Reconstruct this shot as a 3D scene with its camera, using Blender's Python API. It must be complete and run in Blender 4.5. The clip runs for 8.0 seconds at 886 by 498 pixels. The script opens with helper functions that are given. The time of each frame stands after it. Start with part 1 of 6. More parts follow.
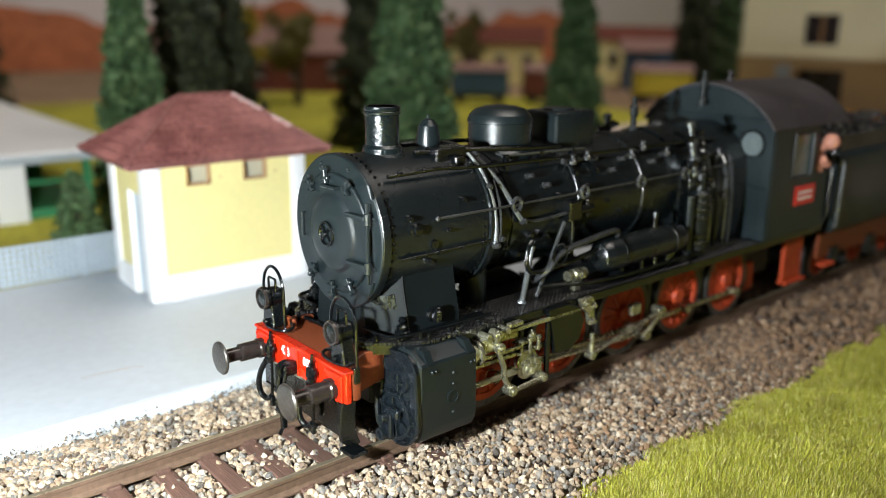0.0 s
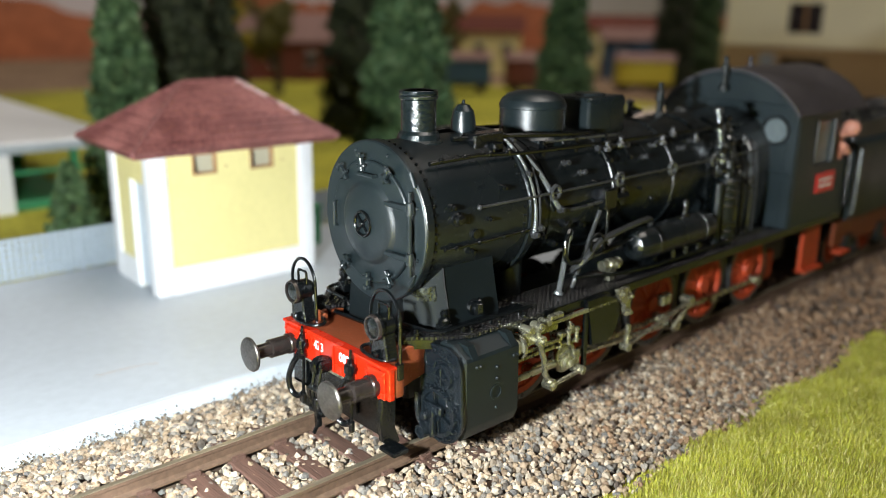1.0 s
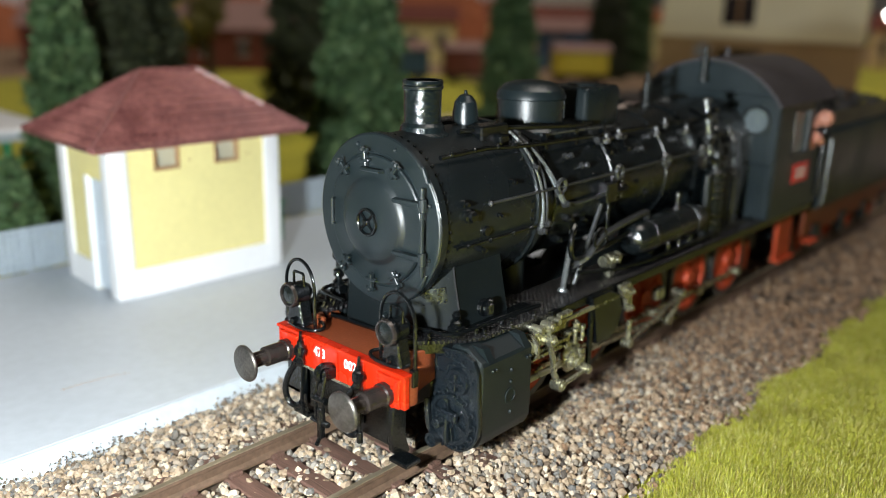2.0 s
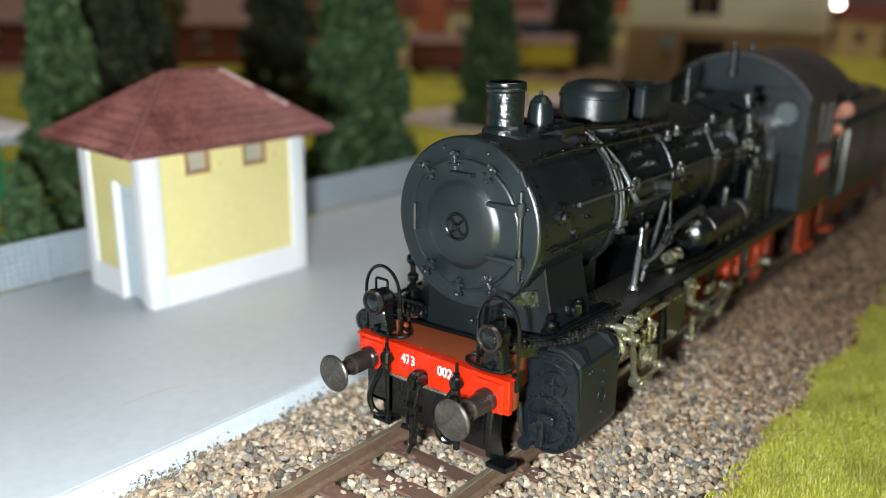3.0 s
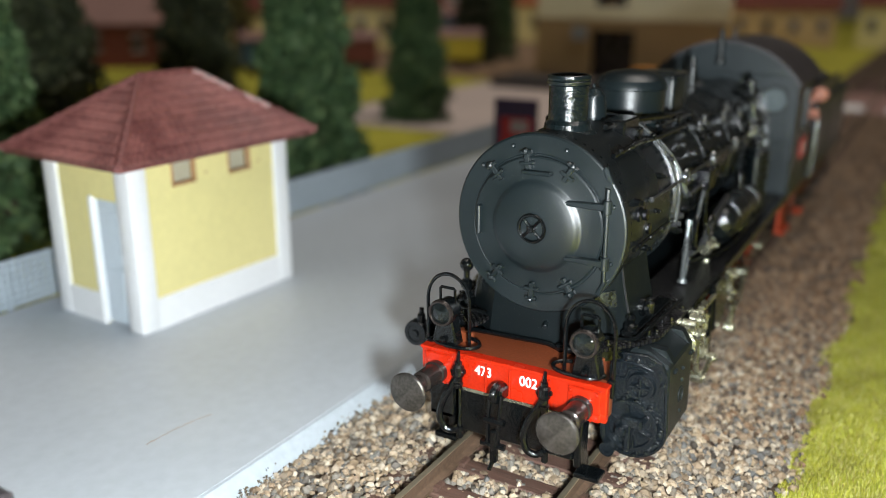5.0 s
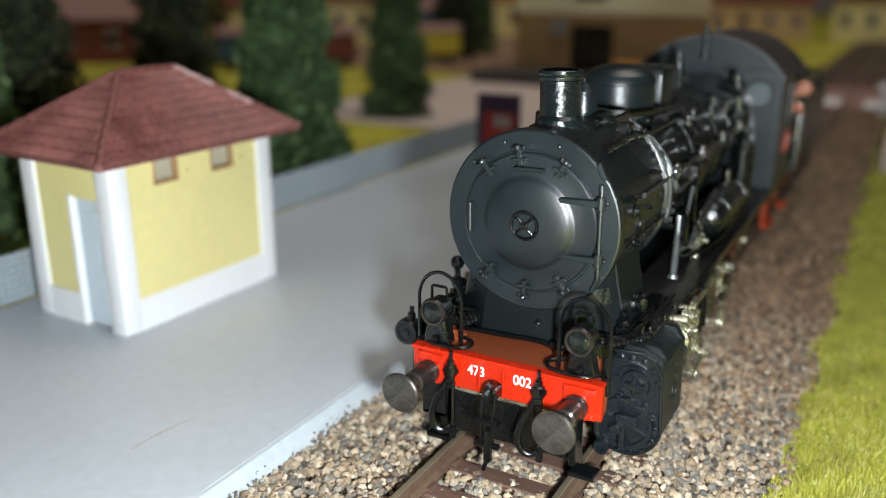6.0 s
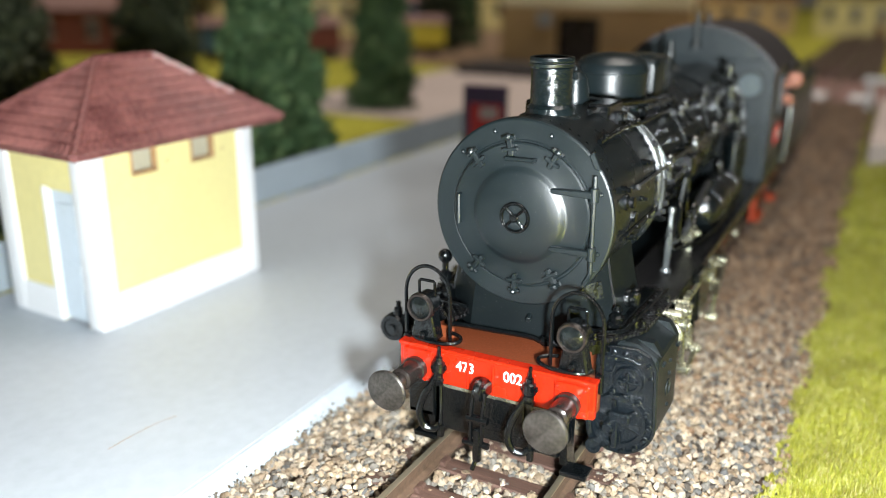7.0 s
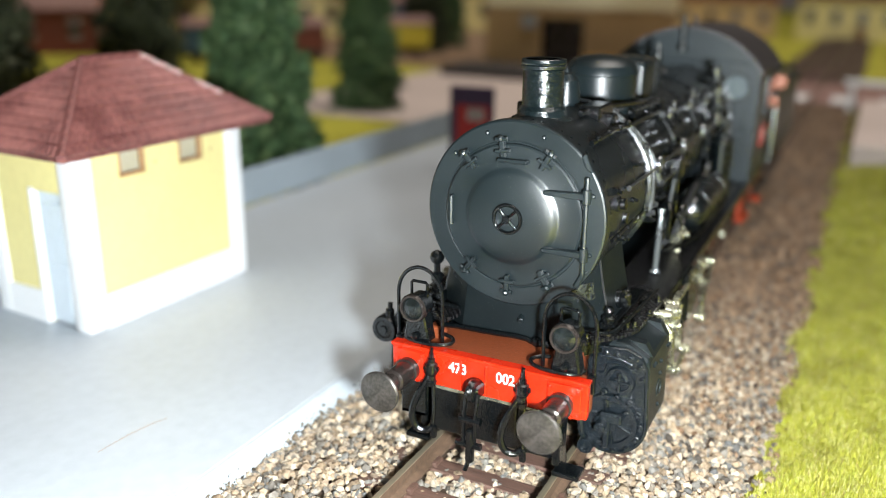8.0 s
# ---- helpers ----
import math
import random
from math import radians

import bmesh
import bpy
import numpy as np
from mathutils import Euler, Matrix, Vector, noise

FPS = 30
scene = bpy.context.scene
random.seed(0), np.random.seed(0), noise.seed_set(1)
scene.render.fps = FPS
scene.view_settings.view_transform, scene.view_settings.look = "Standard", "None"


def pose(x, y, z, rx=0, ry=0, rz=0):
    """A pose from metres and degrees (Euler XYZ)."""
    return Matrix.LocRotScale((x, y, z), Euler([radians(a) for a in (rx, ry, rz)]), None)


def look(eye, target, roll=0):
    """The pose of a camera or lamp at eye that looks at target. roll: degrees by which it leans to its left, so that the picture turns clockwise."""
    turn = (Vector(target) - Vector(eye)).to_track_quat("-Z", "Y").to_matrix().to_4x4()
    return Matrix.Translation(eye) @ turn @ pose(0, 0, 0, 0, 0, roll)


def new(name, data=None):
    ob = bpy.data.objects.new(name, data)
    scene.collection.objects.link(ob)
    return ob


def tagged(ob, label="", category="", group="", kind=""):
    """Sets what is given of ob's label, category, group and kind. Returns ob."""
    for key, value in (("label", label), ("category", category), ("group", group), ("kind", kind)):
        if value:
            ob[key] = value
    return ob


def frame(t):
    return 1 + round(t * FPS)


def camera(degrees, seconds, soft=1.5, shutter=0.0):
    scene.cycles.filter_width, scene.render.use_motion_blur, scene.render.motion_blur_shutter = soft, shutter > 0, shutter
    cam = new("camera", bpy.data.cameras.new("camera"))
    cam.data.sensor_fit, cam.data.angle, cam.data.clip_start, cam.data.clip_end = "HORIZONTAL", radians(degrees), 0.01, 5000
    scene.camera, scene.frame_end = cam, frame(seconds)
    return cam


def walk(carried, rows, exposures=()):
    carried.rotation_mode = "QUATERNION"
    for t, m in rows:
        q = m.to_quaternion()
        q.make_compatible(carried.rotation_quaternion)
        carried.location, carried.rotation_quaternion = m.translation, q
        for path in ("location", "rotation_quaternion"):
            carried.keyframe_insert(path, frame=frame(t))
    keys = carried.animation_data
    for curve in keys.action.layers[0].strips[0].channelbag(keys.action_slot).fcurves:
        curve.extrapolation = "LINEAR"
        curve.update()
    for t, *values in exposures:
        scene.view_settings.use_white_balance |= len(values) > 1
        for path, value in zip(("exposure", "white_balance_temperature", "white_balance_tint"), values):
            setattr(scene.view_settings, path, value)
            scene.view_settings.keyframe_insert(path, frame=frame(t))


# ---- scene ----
cam = camera(56.4, 8.0, soft=0.85)
# seconds, eye x, y, z in metres, yaw, pitch, roll in degrees
ROWS = [
    (0.0, -0.04995, -0.10151, 0.06254, -40.32, -15.58, 0.81),
    (0.5, -0.05173, -0.09781, 0.06216, -40.55, -15.82, 0.69),
    (1.0, -0.05464, -0.09148, 0.06111, -42.43, -16.22, 1.01),
    (1.2, -0.05568, -0.08875, 0.06063, -43.76, -16.44, 1.31),
    (2.3, -0.06161, -0.07544, 0.06026, -48.69, -16.98, 1.46),
    (2.5, -0.06469, -0.07254, 0.06112, -49.29, -17.20, 1.34),
    (3.0, -0.06994, -0.06409, 0.06122, -51.43, -17.29, 1.19),
    (3.5, -0.07435, -0.05522, 0.06053, -54.42, -17.45, 1.14),
    (4.0, -0.07724, -0.04709, 0.06024, -56.46, -17.55, 0.90),
    (5.5, -0.07819, -0.04038, 0.06025, -60.29, -17.55, 0.39),
    (6.0, -0.07763, -0.03899, 0.06013, -60.87, -17.80, 0.44),
    (6.5, -0.07578, -0.03788, 0.05926, -61.29, -18.09, 0.60),
    (7.0, -0.07497, -0.03707, 0.05900, -61.99, -18.24, 0.78),
    (7.5, -0.07563, -0.03665, 0.05905, -62.53, -18.10, 0.84),
    (8.0, -0.07563, -0.03620, 0.05908, -63.17, -18.15, 1.07),
]
walk(cam, [(t, pose(x, y, z, 90 + pitch, 0, yaw) @ pose(0, 0, 0, 0, 0, roll)) for t, x, y, z, yaw, pitch, roll in ROWS],
     exposures=[(0.0, 0.06), (1.2, 0.0), (2.5, -0.22), (4.0, -0.38), (6.0, -0.4), (6.5, -0.25), (7.0, 0.2), (8.0, 0.3)])
cam.data.dof.use_dof = True
cam.data.dof.aperture_fstop = 15

# ---- light: the room's ceiling lamps and the small lamp of the phone that films ----
MM = 0.001
world = bpy.data.worlds.new("room")
world.use_nodes = True
world.node_tree.nodes["Background"].inputs[0].default_value = (0.9, 0.85, 0.8, 1)
world.node_tree.nodes["Background"].inputs[1].default_value = 0.03
scene.world = world


def lamp(name, kind, energy, color, at, size, aim=None):
    data = bpy.data.lights.new(name, kind)
    data.energy, data.color = energy, color
    if kind == "AREA":
        data.size = size
    else:
        data.shadow_soft_size = size
    ob = new(name, data)
    ob.matrix_world = look(at, aim) if aim else Matrix.Translation(at)
    return ob


lamp("phone_lamp", "POINT", 1.8, (0.93, 1.0, 1.03), (-0.0730, -0.0490, 0.0490), 0.0042)
lamp("ceiling_lamp", "AREA", 16.5, (1.0, 0.92, 0.84), (0.42, -0.22, 1.55), 0.9, (0.5, 0.3, 0))

# ---- materials ----


def ramp_of(nt, stops):
    r = nt.nodes.new("ShaderNodeValToRGB")
    els = r.color_ramp.elements
    while len(els) < len(stops):
        els.new(0.5)
    for el, (p, c) in zip(els, stops):
        el.position, el.color = p, (*c, 1)
    return r


def mat(name, color, rough=0.5, metal=0.0, vary=0.15, grain=800.0, bump=0.1, coarse=60.0, coat=0.0, stretch=None, second=None, dust_glint=0.0, spec=0.5):
    """A painted, cast or moulded surface: colour with two scales of change, and fine relief."""
    m = bpy.data.materials.new(name)
    m.use_nodes = True
    nt = m.node_tree
    b = nt.nodes["Principled BSDF"]
    tc = nt.nodes.new("ShaderNodeTexCoord")
    src = tc.outputs["Object"]
    if stretch:
        mp = nt.nodes.new("ShaderNodeMapping")
        mp.inputs["Scale"].default_value = stretch
        nt.links.new(src, mp.inputs[0])
        src = mp.outputs[0]
    n1, n2 = nt.nodes.new("ShaderNodeTexNoise"), nt.nodes.new("ShaderNodeTexNoise")
    for n, s in ((n1, coarse), (n2, grain)):
        n.inputs["Scale"].default_value = s
        n.inputs["Detail"].default_value = 5
        nt.links.new(src, n.inputs["Vector"])
    mixn = nt.nodes.new("ShaderNodeMath")
    mixn.operation = "ADD"
    nt.links.new(n1.outputs["Fac"], mixn.inputs[0])
    nt.links.new(n2.outputs["Fac"], mixn.inputs[1])
    half = nt.nodes.new("ShaderNodeMath")
    half.operation = "MULTIPLY"
    half.inputs[1].default_value = 0.5
    nt.links.new(mixn.outputs[0], half.inputs[0])
    lo = tuple(c * (1 - vary) for c in color)
    hi = tuple(min(1, c * (1 + vary)) for c in (second or color))
    r = ramp_of(nt, [(0.35, lo), (0.65, hi)])
    nt.links.new(half.outputs[0], r.inputs[0])
    shade = r.outputs[0]
    # pale specks: dust, together with small glints put into the colour
    if dust_glint:
        n3 = nt.nodes.new("ShaderNodeTexNoise")
        n3.inputs["Scale"].default_value = 5200
        nt.links.new(src, n3.inputs["Vector"])
        specks = ramp_of(nt, [(0.69, (0, 0, 0)), (0.73, (dust_glint, dust_glint, dust_glint))])
        nt.links.new(n3.outputs["Fac"], specks.inputs[0])
        dm = nt.nodes.new("ShaderNodeMix")
        dm.data_type = "RGBA"
        nt.links.new(specks.outputs[0], dm.inputs["Factor"])
        nt.links.new(shade, dm.inputs["A"])
        dm.inputs["B"].default_value = (0.34, 0.33, 0.31, 1)
        shade = dm.outputs["Result"]
    nt.links.new(shade, b.inputs["Base Color"])
    b.inputs["Metallic"].default_value = metal
    rr = nt.nodes.new("ShaderNodeMapRange")
    rr.inputs["From Min"].default_value, rr.inputs["From Max"].default_value = 0.3, 0.7
    rr.inputs["To Min"].default_value, rr.inputs["To Max"].default_value = max(0.03, rough - 0.08), min(1, rough + 0.1)
    nt.links.new(n1.outputs["Fac"], rr.inputs["Value"])
    nt.links.new(rr.outputs[0], b.inputs["Roughness"])
    b.inputs["Coat Weight"].default_value = coat
    b.inputs["Specular IOR Level"].default_value = spec
    if bump:
        bp = nt.nodes.new("ShaderNodeBump")
        bp.inputs["Strength"].default_value = bump
        bp.inputs["Distance"].default_value = 0.0003
        nt.links.new(n2.outputs["Fac"], bp.inputs["Height"])
        nt.links.new(bp.outputs[0], b.inputs["Normal"])
    return m


def random_mat(name, stops, island, rough=0.8, bump=0.3, grain=900.0, translucent=0.0):
    """Many small pieces, each with its own tone out of the ramp."""
    m = bpy.data.materials.new(name)
    m.use_nodes = True
    nt = m.node_tree
    b = nt.nodes["Principled BSDF"]
    if island:
        pick = nt.nodes.new("ShaderNodeNewGeometry").outputs["Random Per Island"]
    else:
        pick = nt.nodes.new("ShaderNodeObjectInfo").outputs["Random"]
    r = ramp_of(nt, stops)
    nt.links.new(pick, r.inputs[0])
    tc = nt.nodes.new("ShaderNodeTexCoord")
    n = nt.nodes.new("ShaderNodeTexNoise")
    n.inputs["Scale"].default_value = grain
    nt.links.new(tc.outputs["Object"], n.inputs["Vector"])
    mx = nt.nodes.new("ShaderNodeMix")
    mx.data_type, mx.blend_type = "RGBA", "MULTIPLY"
    mx.inputs["Factor"].default_value = 0.6
    r2 = ramp_of(nt, [(0.3, (0.55, 0.52, 0.5)), (0.6, (1, 1, 1))])
    nt.links.new(n.outputs["Fac"], r2.inputs[0])
    nt.links.new(r.outputs[0], mx.inputs["A"])
    nt.links.new(r2.outputs[0], mx.inputs["B"])
    nt.links.new(mx.outputs["Result"], b.inputs["Base Color"])
    b.inputs["Roughness"].default_value = rough
    b.inputs["Subsurface Weight"].default_value = translucent
    if bump:
        bp = nt.nodes.new("ShaderNodeBump")
        bp.inputs["Strength"].default_value = bump
        bp.inputs["Distance"].default_value = 0.0002
        nt.links.new(n.outputs["Fac"], bp.inputs["Height"])
        nt.links.new(bp.outputs[0], b.inputs["Normal"])
    return m


BLACK = mat("black_satin_paint", (0.0045, 0.0076, 0.0086), 0.38, vary=0.3, grain=9000, bump=0.09, dust_glint=0.12, spec=0.4)
DOORBLACK = mat("satin_smokebox_door_paint", (0.0056, 0.0098, 0.0112), 0.35, vary=0.3, grain=9000, bump=0.08, dust_glint=0.16, spec=0.6)
SADDLEBLACK = mat("dull_black_saddle_paint", (0.0048, 0.0072, 0.0080), 0.46, vary=0.3, grain=9000, bump=0.1, dust_glint=0.12, spec=0.12)
CABBLACK = mat("dusty_black_cab_paint", (0.0085, 0.0165, 0.0200), 0.40, vary=0.35, grain=6000, bump=0.12, dust_glint=0.12, spec=0.42)
BARREL = mat("black_sheen_boiler_paint", (0.0046, 0.0066, 0.0074), 0.25, vary=0.3, grain=7000, bump=0.12, dust_glint=0.22, spec=0.55)
GLOSS = mat("black_gloss_plastic", (0.0020, 0.0027, 0.0031), 0.13, vary=0.25, grain=2400, bump=0.35, dust_glint=0.10, spec=0.6)
CASTING = mat("blue_black_cylinder_casting", (0.0045, 0.0070, 0.0090), 0.2, vary=0.3, grain=3000, bump=0.4, dust_glint=0.14, spec=0.6)
LUMPY = mat("unevenly_lacquered_black", (0.0040, 0.0075, 0.0085), 0.2, vary=0.3, grain=1700, bump=0.45, dust_glint=0.16, spec=0.6)
WRAPPED = mat("bright_lagged_pipe", (0.22, 0.235, 0.24), 0.3, metal=0.7, vary=0.3, grain=3000, bump=0.3)
BUFFER = mat("browned_buffer_steel", (0.085, 0.078, 0.070), 0.36, metal=0.75, vary=0.35, coarse=600, grain=2600, bump=0.15)
SHANK = mat("shiny_dark_buffer_sleeve", (0.035, 0.028, 0.025), 0.2, metal=0.5, vary=0.3, bump=0.15)
SATIN = mat("satin_black_casting", (0.0058, 0.0098, 0.0112), 0.25, vary=0.25, grain=3600, bump=0.12, dust_glint=0.12, spec=0.45)
ROOFBLK = mat("dull_black_roof_paint", (0.040, 0.035, 0.039), 0.42, vary=0.25, bump=0.12)
COAL = mat("coal", (0.016, 0.016, 0.018), 0.4, vary=0.5, grain=700, bump=1.0)
RED = mat("bright_red_paint", (0.37, 0.015, 0.003), 0.24, vary=0.2, grain=2600, bump=0.07)
DECK = mat("red_brown_paint", (0.155, 0.036, 0.012), 0.45, vary=0.22, grain=2600, bump=0.10, dust_glint=0.25, spec=0.3)
WHEELRED = mat("orange_red_wheel_plastic", (0.42, 0.055, 0.017), 0.5, vary=0.2, bump=0.1, spec=0.3)
NICKEL = mat("nickel_plated_metal", (0.40, 0.39, 0.29), 0.26, metal=0.9, vary=0.35, coarse=500, grain=2500, bump=0.35)
STEEL = mat("dark_steel", (0.075, 0.074, 0.072), 0.33, metal=0.6, vary=0.35, coarse=500, bump=0.12)
GREYSTEEL = mat("grey_pipe_metal", (0.17, 0.18, 0.185), 0.26, metal=0.85, vary=0.25, bump=0.2)
# shiny black for the added plate that imitates the lamp's reflection
GLAREPLATE = mat("shiny_black_glare_plate", (0.012, 0.015, 0.017), 0.2, metal=0.5, vary=0.6, coarse=900, grain=3000, bump=0.25, second=(0.03, 0.034, 0.037))
PIPE = mat("bright_edged_black_pipe", (0.06, 0.062, 0.065), 0.3, metal=0.6, vary=0.3)
PANE = mat("dusty_cab_pane", (0.12, 0.145, 0.155), 0.22, vary=0.2, bump=0)
WHITEINK = mat("white_lettering", (0.8, 0.8, 0.78), 0.5, vary=0.04)
PLATE = mat("red_number_plate", (0.60, 0.03, 0.025), 0.4)
RAILTOP = mat("worn_rail_head", (0.40, 0.34, 0.24), 0.35, metal=0.8, vary=0.3, coarse=200, stretch=(0.1, 1, 1))
RAILSIDE = mat("rust_brown_rail", (0.105, 0.064, 0.040), 0.6, vary=0.3, coarse=150, grain=1200, bump=0.3)
SLEEPER = mat("dark_brown_sleeper", (0.085, 0.045, 0.032), 0.6, vary=0.4, coarse=150, grain=900, bump=0.6, stretch=(3, 0.25, 1))
EARTH = mat("brown_earth", (0.07, 0.045, 0.028), 0.9, vary=0.4, coarse=80, grain=600, bump=0.8)
STONES = [(0.0, (0.497, 0.396, 0.276)), (0.18, (0.248, 0.175, 0.109)), (0.34, (0.552, 0.478, 0.368)), (0.5, (0.12, 0.0828, 0.0534)),
          (0.62, (0.368, 0.276, 0.175)), (0.76, (0.106, 0.106, 0.103)), (0.88, (0.248, 0.225, 0.189)), (1.0, (0.046, 0.035, 0.0258))]
STONE = random_mat("ballast_stone", STONES, False)
STONESTUFF = random_mat("ballast_gravel", STONES, True)
RUSTSTONES = random_mat("rust_brown_gravel", [(p, (c[0] * .62, c[1] * .5, c[2] * .42)) for p, c in STONES], True)
ASPHALT = mat("dark_grey_asphalt", (0.06, 0.055, 0.055), 0.85, vary=0.25, coarse=40)
GRASSES = [(0.0, (0.252, 0.279, 0.018)), (0.3, (0.414, 0.405, 0.036)), (0.55, (0.486, 0.477, 0.054)), (0.75, (0.342, 0.378, 0.036)), (0.86, (0.63, 0.594, 0.234)), (0.94, (0.594, 0.54, 0.18)), (1.0, (0.306, 0.189, 0.063))]
GRASS = random_mat("static_grass", GRASSES, True, rough=0.6, bump=0, grain=150.0)
TURF = mat("yellow_green_turf", (0.30, 0.29, 0.02), 0.9, vary=0.35, coarse=25, grain=700, bump=0.7, second=(0.42, 0.39, 0.04))
YARD = mat("brown_yard_earth", (0.22, 0.13, 0.08), 0.9, vary=0.45, coarse=14, grain=200, bump=0.5, second=(0.30, 0.20, 0.12))
BANK = mat("grey_brown_scenery_plaster", (0.13, 0.105, 0.078), 0.9, vary=0.5, coarse=260, grain=1500, bump=1.0, second=(0.26, 0.22, 0.17))
MOSS = random_mat("dark_moss_fibre", [(0.0, (0.035, 0.028, 0.018)), (0.5, (0.14, 0.11, 0.075)), (1.0, (0.36, 0.31, 0.23))], True, rough=0.8, bump=0)
NEEDLES = random_mat("conifer_needles", [(0.0, (0.026, 0.060, 0.020)), (0.5, (0.064, 0.132, 0.048)), (1.0, (0.130, 0.200, 0.080))], True, rough=0.7, bump=0)
DARKNEEDLES = random_mat("dark_conifer_needles", [(0.0, (0.016, 0.024, 0.010)), (1.0, (0.060, 0.072, 0.028))], True, rough=0.75, bump=0)
LEAVES = random_mat("olive_leaves", [(0.0, (0.09, 0.085, 0.02)), (1.0, (0.26, 0.24, 0.08))], True, rough=0.7, bump=0)
YELLOWLEAVES = random_mat("yellow_leaves", [(0.0, (0.30, 0.22, 0.01)), (1.0, (0.5, 0.4, 0.03))], True, rough=0.7, bump=0)
BARK = mat("bark", (0.06, 0.04, 0.025), 0.85, vary=0.4, bump=0.6)
PLATFORM = mat("grey_platform_paint", (0.42, 0.46, 0.50), 0.42, vary=0.06, coarse=18, grain=500, bump=0.06)
KERB = mat("pale_platform_edge", (0.39, 0.44, 0.48), 0.5, vary=0.1, coarse=40, bump=0.15)
YELLOW = mat("pale_yellow_wall", (0.74, 0.66, 0.30), 0.55, vary=0.05, coarse=30, bump=0.08)
WHITE = mat("white_plaster", (0.78, 0.79, 0.80), 0.5, vary=0.04, coarse=40, bump=0.06)
DOORGREY = mat("pale_grey_door", (0.55, 0.62, 0.68), 0.5, vary=0.05)
TILE = mat("wine_red_roof_tile", (0.155, 0.045, 0.045), 0.55, vary=0.35, coarse=120, grain=900, bump=0.3, second=(0.22, 0.085, 0.075))
INTERIOR = mat("cream_window_interior", (0.46, 0.43, 0.32), 0.6, vary=0.1)
WORN = mat("chipped_pale_ridge_tile", (0.72, 0.64, 0.63), 0.3, vary=0.4, coarse=600, second=(0.34, 0.14, 0.13))
WOOD = mat("brown_window_frame", (0.42, 0.24, 0.11), 0.6, vary=0.2)
FENCEGREY = mat("grey_blue_fence_plastic", (0.36, 0.42, 0.47), 0.5, vary=0.1)
GREEN = mat("green_plastic", (0.03, 0.22, 0.09), 0.5, vary=0.2)
OCHRE = mat("ochre_yellow_paint", (0.55, 0.45, 0.04), 0.6, vary=0.1, coarse=25)
CREAM = mat("cream_facade", (0.82, 0.76, 0.54), 0.7, vary=0.08, coarse=25)
TAN = mat("tan_ground_floor", (0.50, 0.35, 0.18), 0.7, vary=0.15, coarse=25)
DARK = mat("dark_window_pane", (0.03, 0.022, 0.025), 0.25, vary=0.2, bump=0)
BRICKRED = mat("brown_red_shed_wall", (0.14, 0.035, 0.022), 0.8, vary=0.25)
MAUVE = mat("mauve_brown_roof", (0.26, 0.15, 0.13), 0.7, vary=0.15)
TERRA = mat("terracotta_rock", (0.36, 0.115, 0.05), 0.9, vary=0.3, coarse=12, grain=90, bump=0.6)
PALE = mat("pale_paving", (0.55, 0.46, 0.42), 0.75, vary=0.1, coarse=15)
SKYBOARD = mat("painted_sky_board", (0.82, 0.77, 0.78), 0.9, vary=0.06, coarse=3, bump=0.02)
ROOMWALL = mat("room_wall", (0.42, 0.41, 0.40), 0.9, vary=0.06, coarse=3, bump=0.02)
BLUE = mat("blue_panel", (0.04, 0.09, 0.16), 0.5)
PURPLE = mat("purple_panel", (0.07, 0.035, 0.09), 0.45)
ORANGE = mat("orange_panel", (0.55, 0.22, 0.02), 0.6)
SKIN = mat("pinkish_figure_paint", (0.55, 0.24, 0.17), 0.6)
GLASS = mat("lamp_lens_glass", (0.006, 0.008, 0.008), 0.06, vary=0.6, coarse=900, grain=1100, bump=0.9, coat=0.3, spec=0.5)

TREAD = mat("chequered_tread_plate", (0.0065, 0.0065, 0.0072), 0.24, vary=0.3, grain=1400, bump=0.0, dust_glint=0.2)


def tread_relief(m):
    """Crossed raised bars, about half a millimetre apart."""
    nt = m.node_tree
    tc = nt.nodes.new("ShaderNodeTexCoord")
    waves = []
    for turn in (50, -50):
        mp = nt.nodes.new("ShaderNodeMapping")
        mp.inputs["Rotation"].default_value = (0, 0, radians(turn))
        nt.links.new(tc.outputs["Object"], mp.inputs[0])
        w = nt.nodes.new("ShaderNodeTexWave")
        w.inputs["Scale"].default_value = 480
        w.inputs["Distortion"].default_value = 0.6
        nt.links.new(mp.outputs[0], w.inputs["Vector"])
        waves.append(w)
    mxx = nt.nodes.new("ShaderNodeMath")
    mxx.operation = "MAXIMUM"
    nt.links.new(waves[0].outputs["Fac"], mxx.inputs[0])
    nt.links.new(waves[1].outputs["Fac"], mxx.inputs[1])
    bp = nt.nodes.new("ShaderNodeBump")
    bp.inputs["Strength"].default_value = 0.8
    bp.inputs["Distance"].default_value = 0.0004
    nt.links.new(mxx.outputs[0], bp.inputs["Height"])
    nt.links.new(bp.outputs[0], nt.nodes["Principled BSDF"].inputs["Normal"])


tread_relief(TREAD)

GLOW = bpy.data.materials.new("glowing_white_globe")
GLOW.use_nodes = True
GLOW.node_tree.nodes["Principled BSDF"].inputs["Emission Color"].default_value = (1, 0.95, 0.88, 1)
GLOW.node_tree.nodes["Principled BSDF"].inputs["Emission Strength"].default_value = 25

# ---- mesh helpers; all lengths in millimetres ----


def B():
    return bmesh.new()


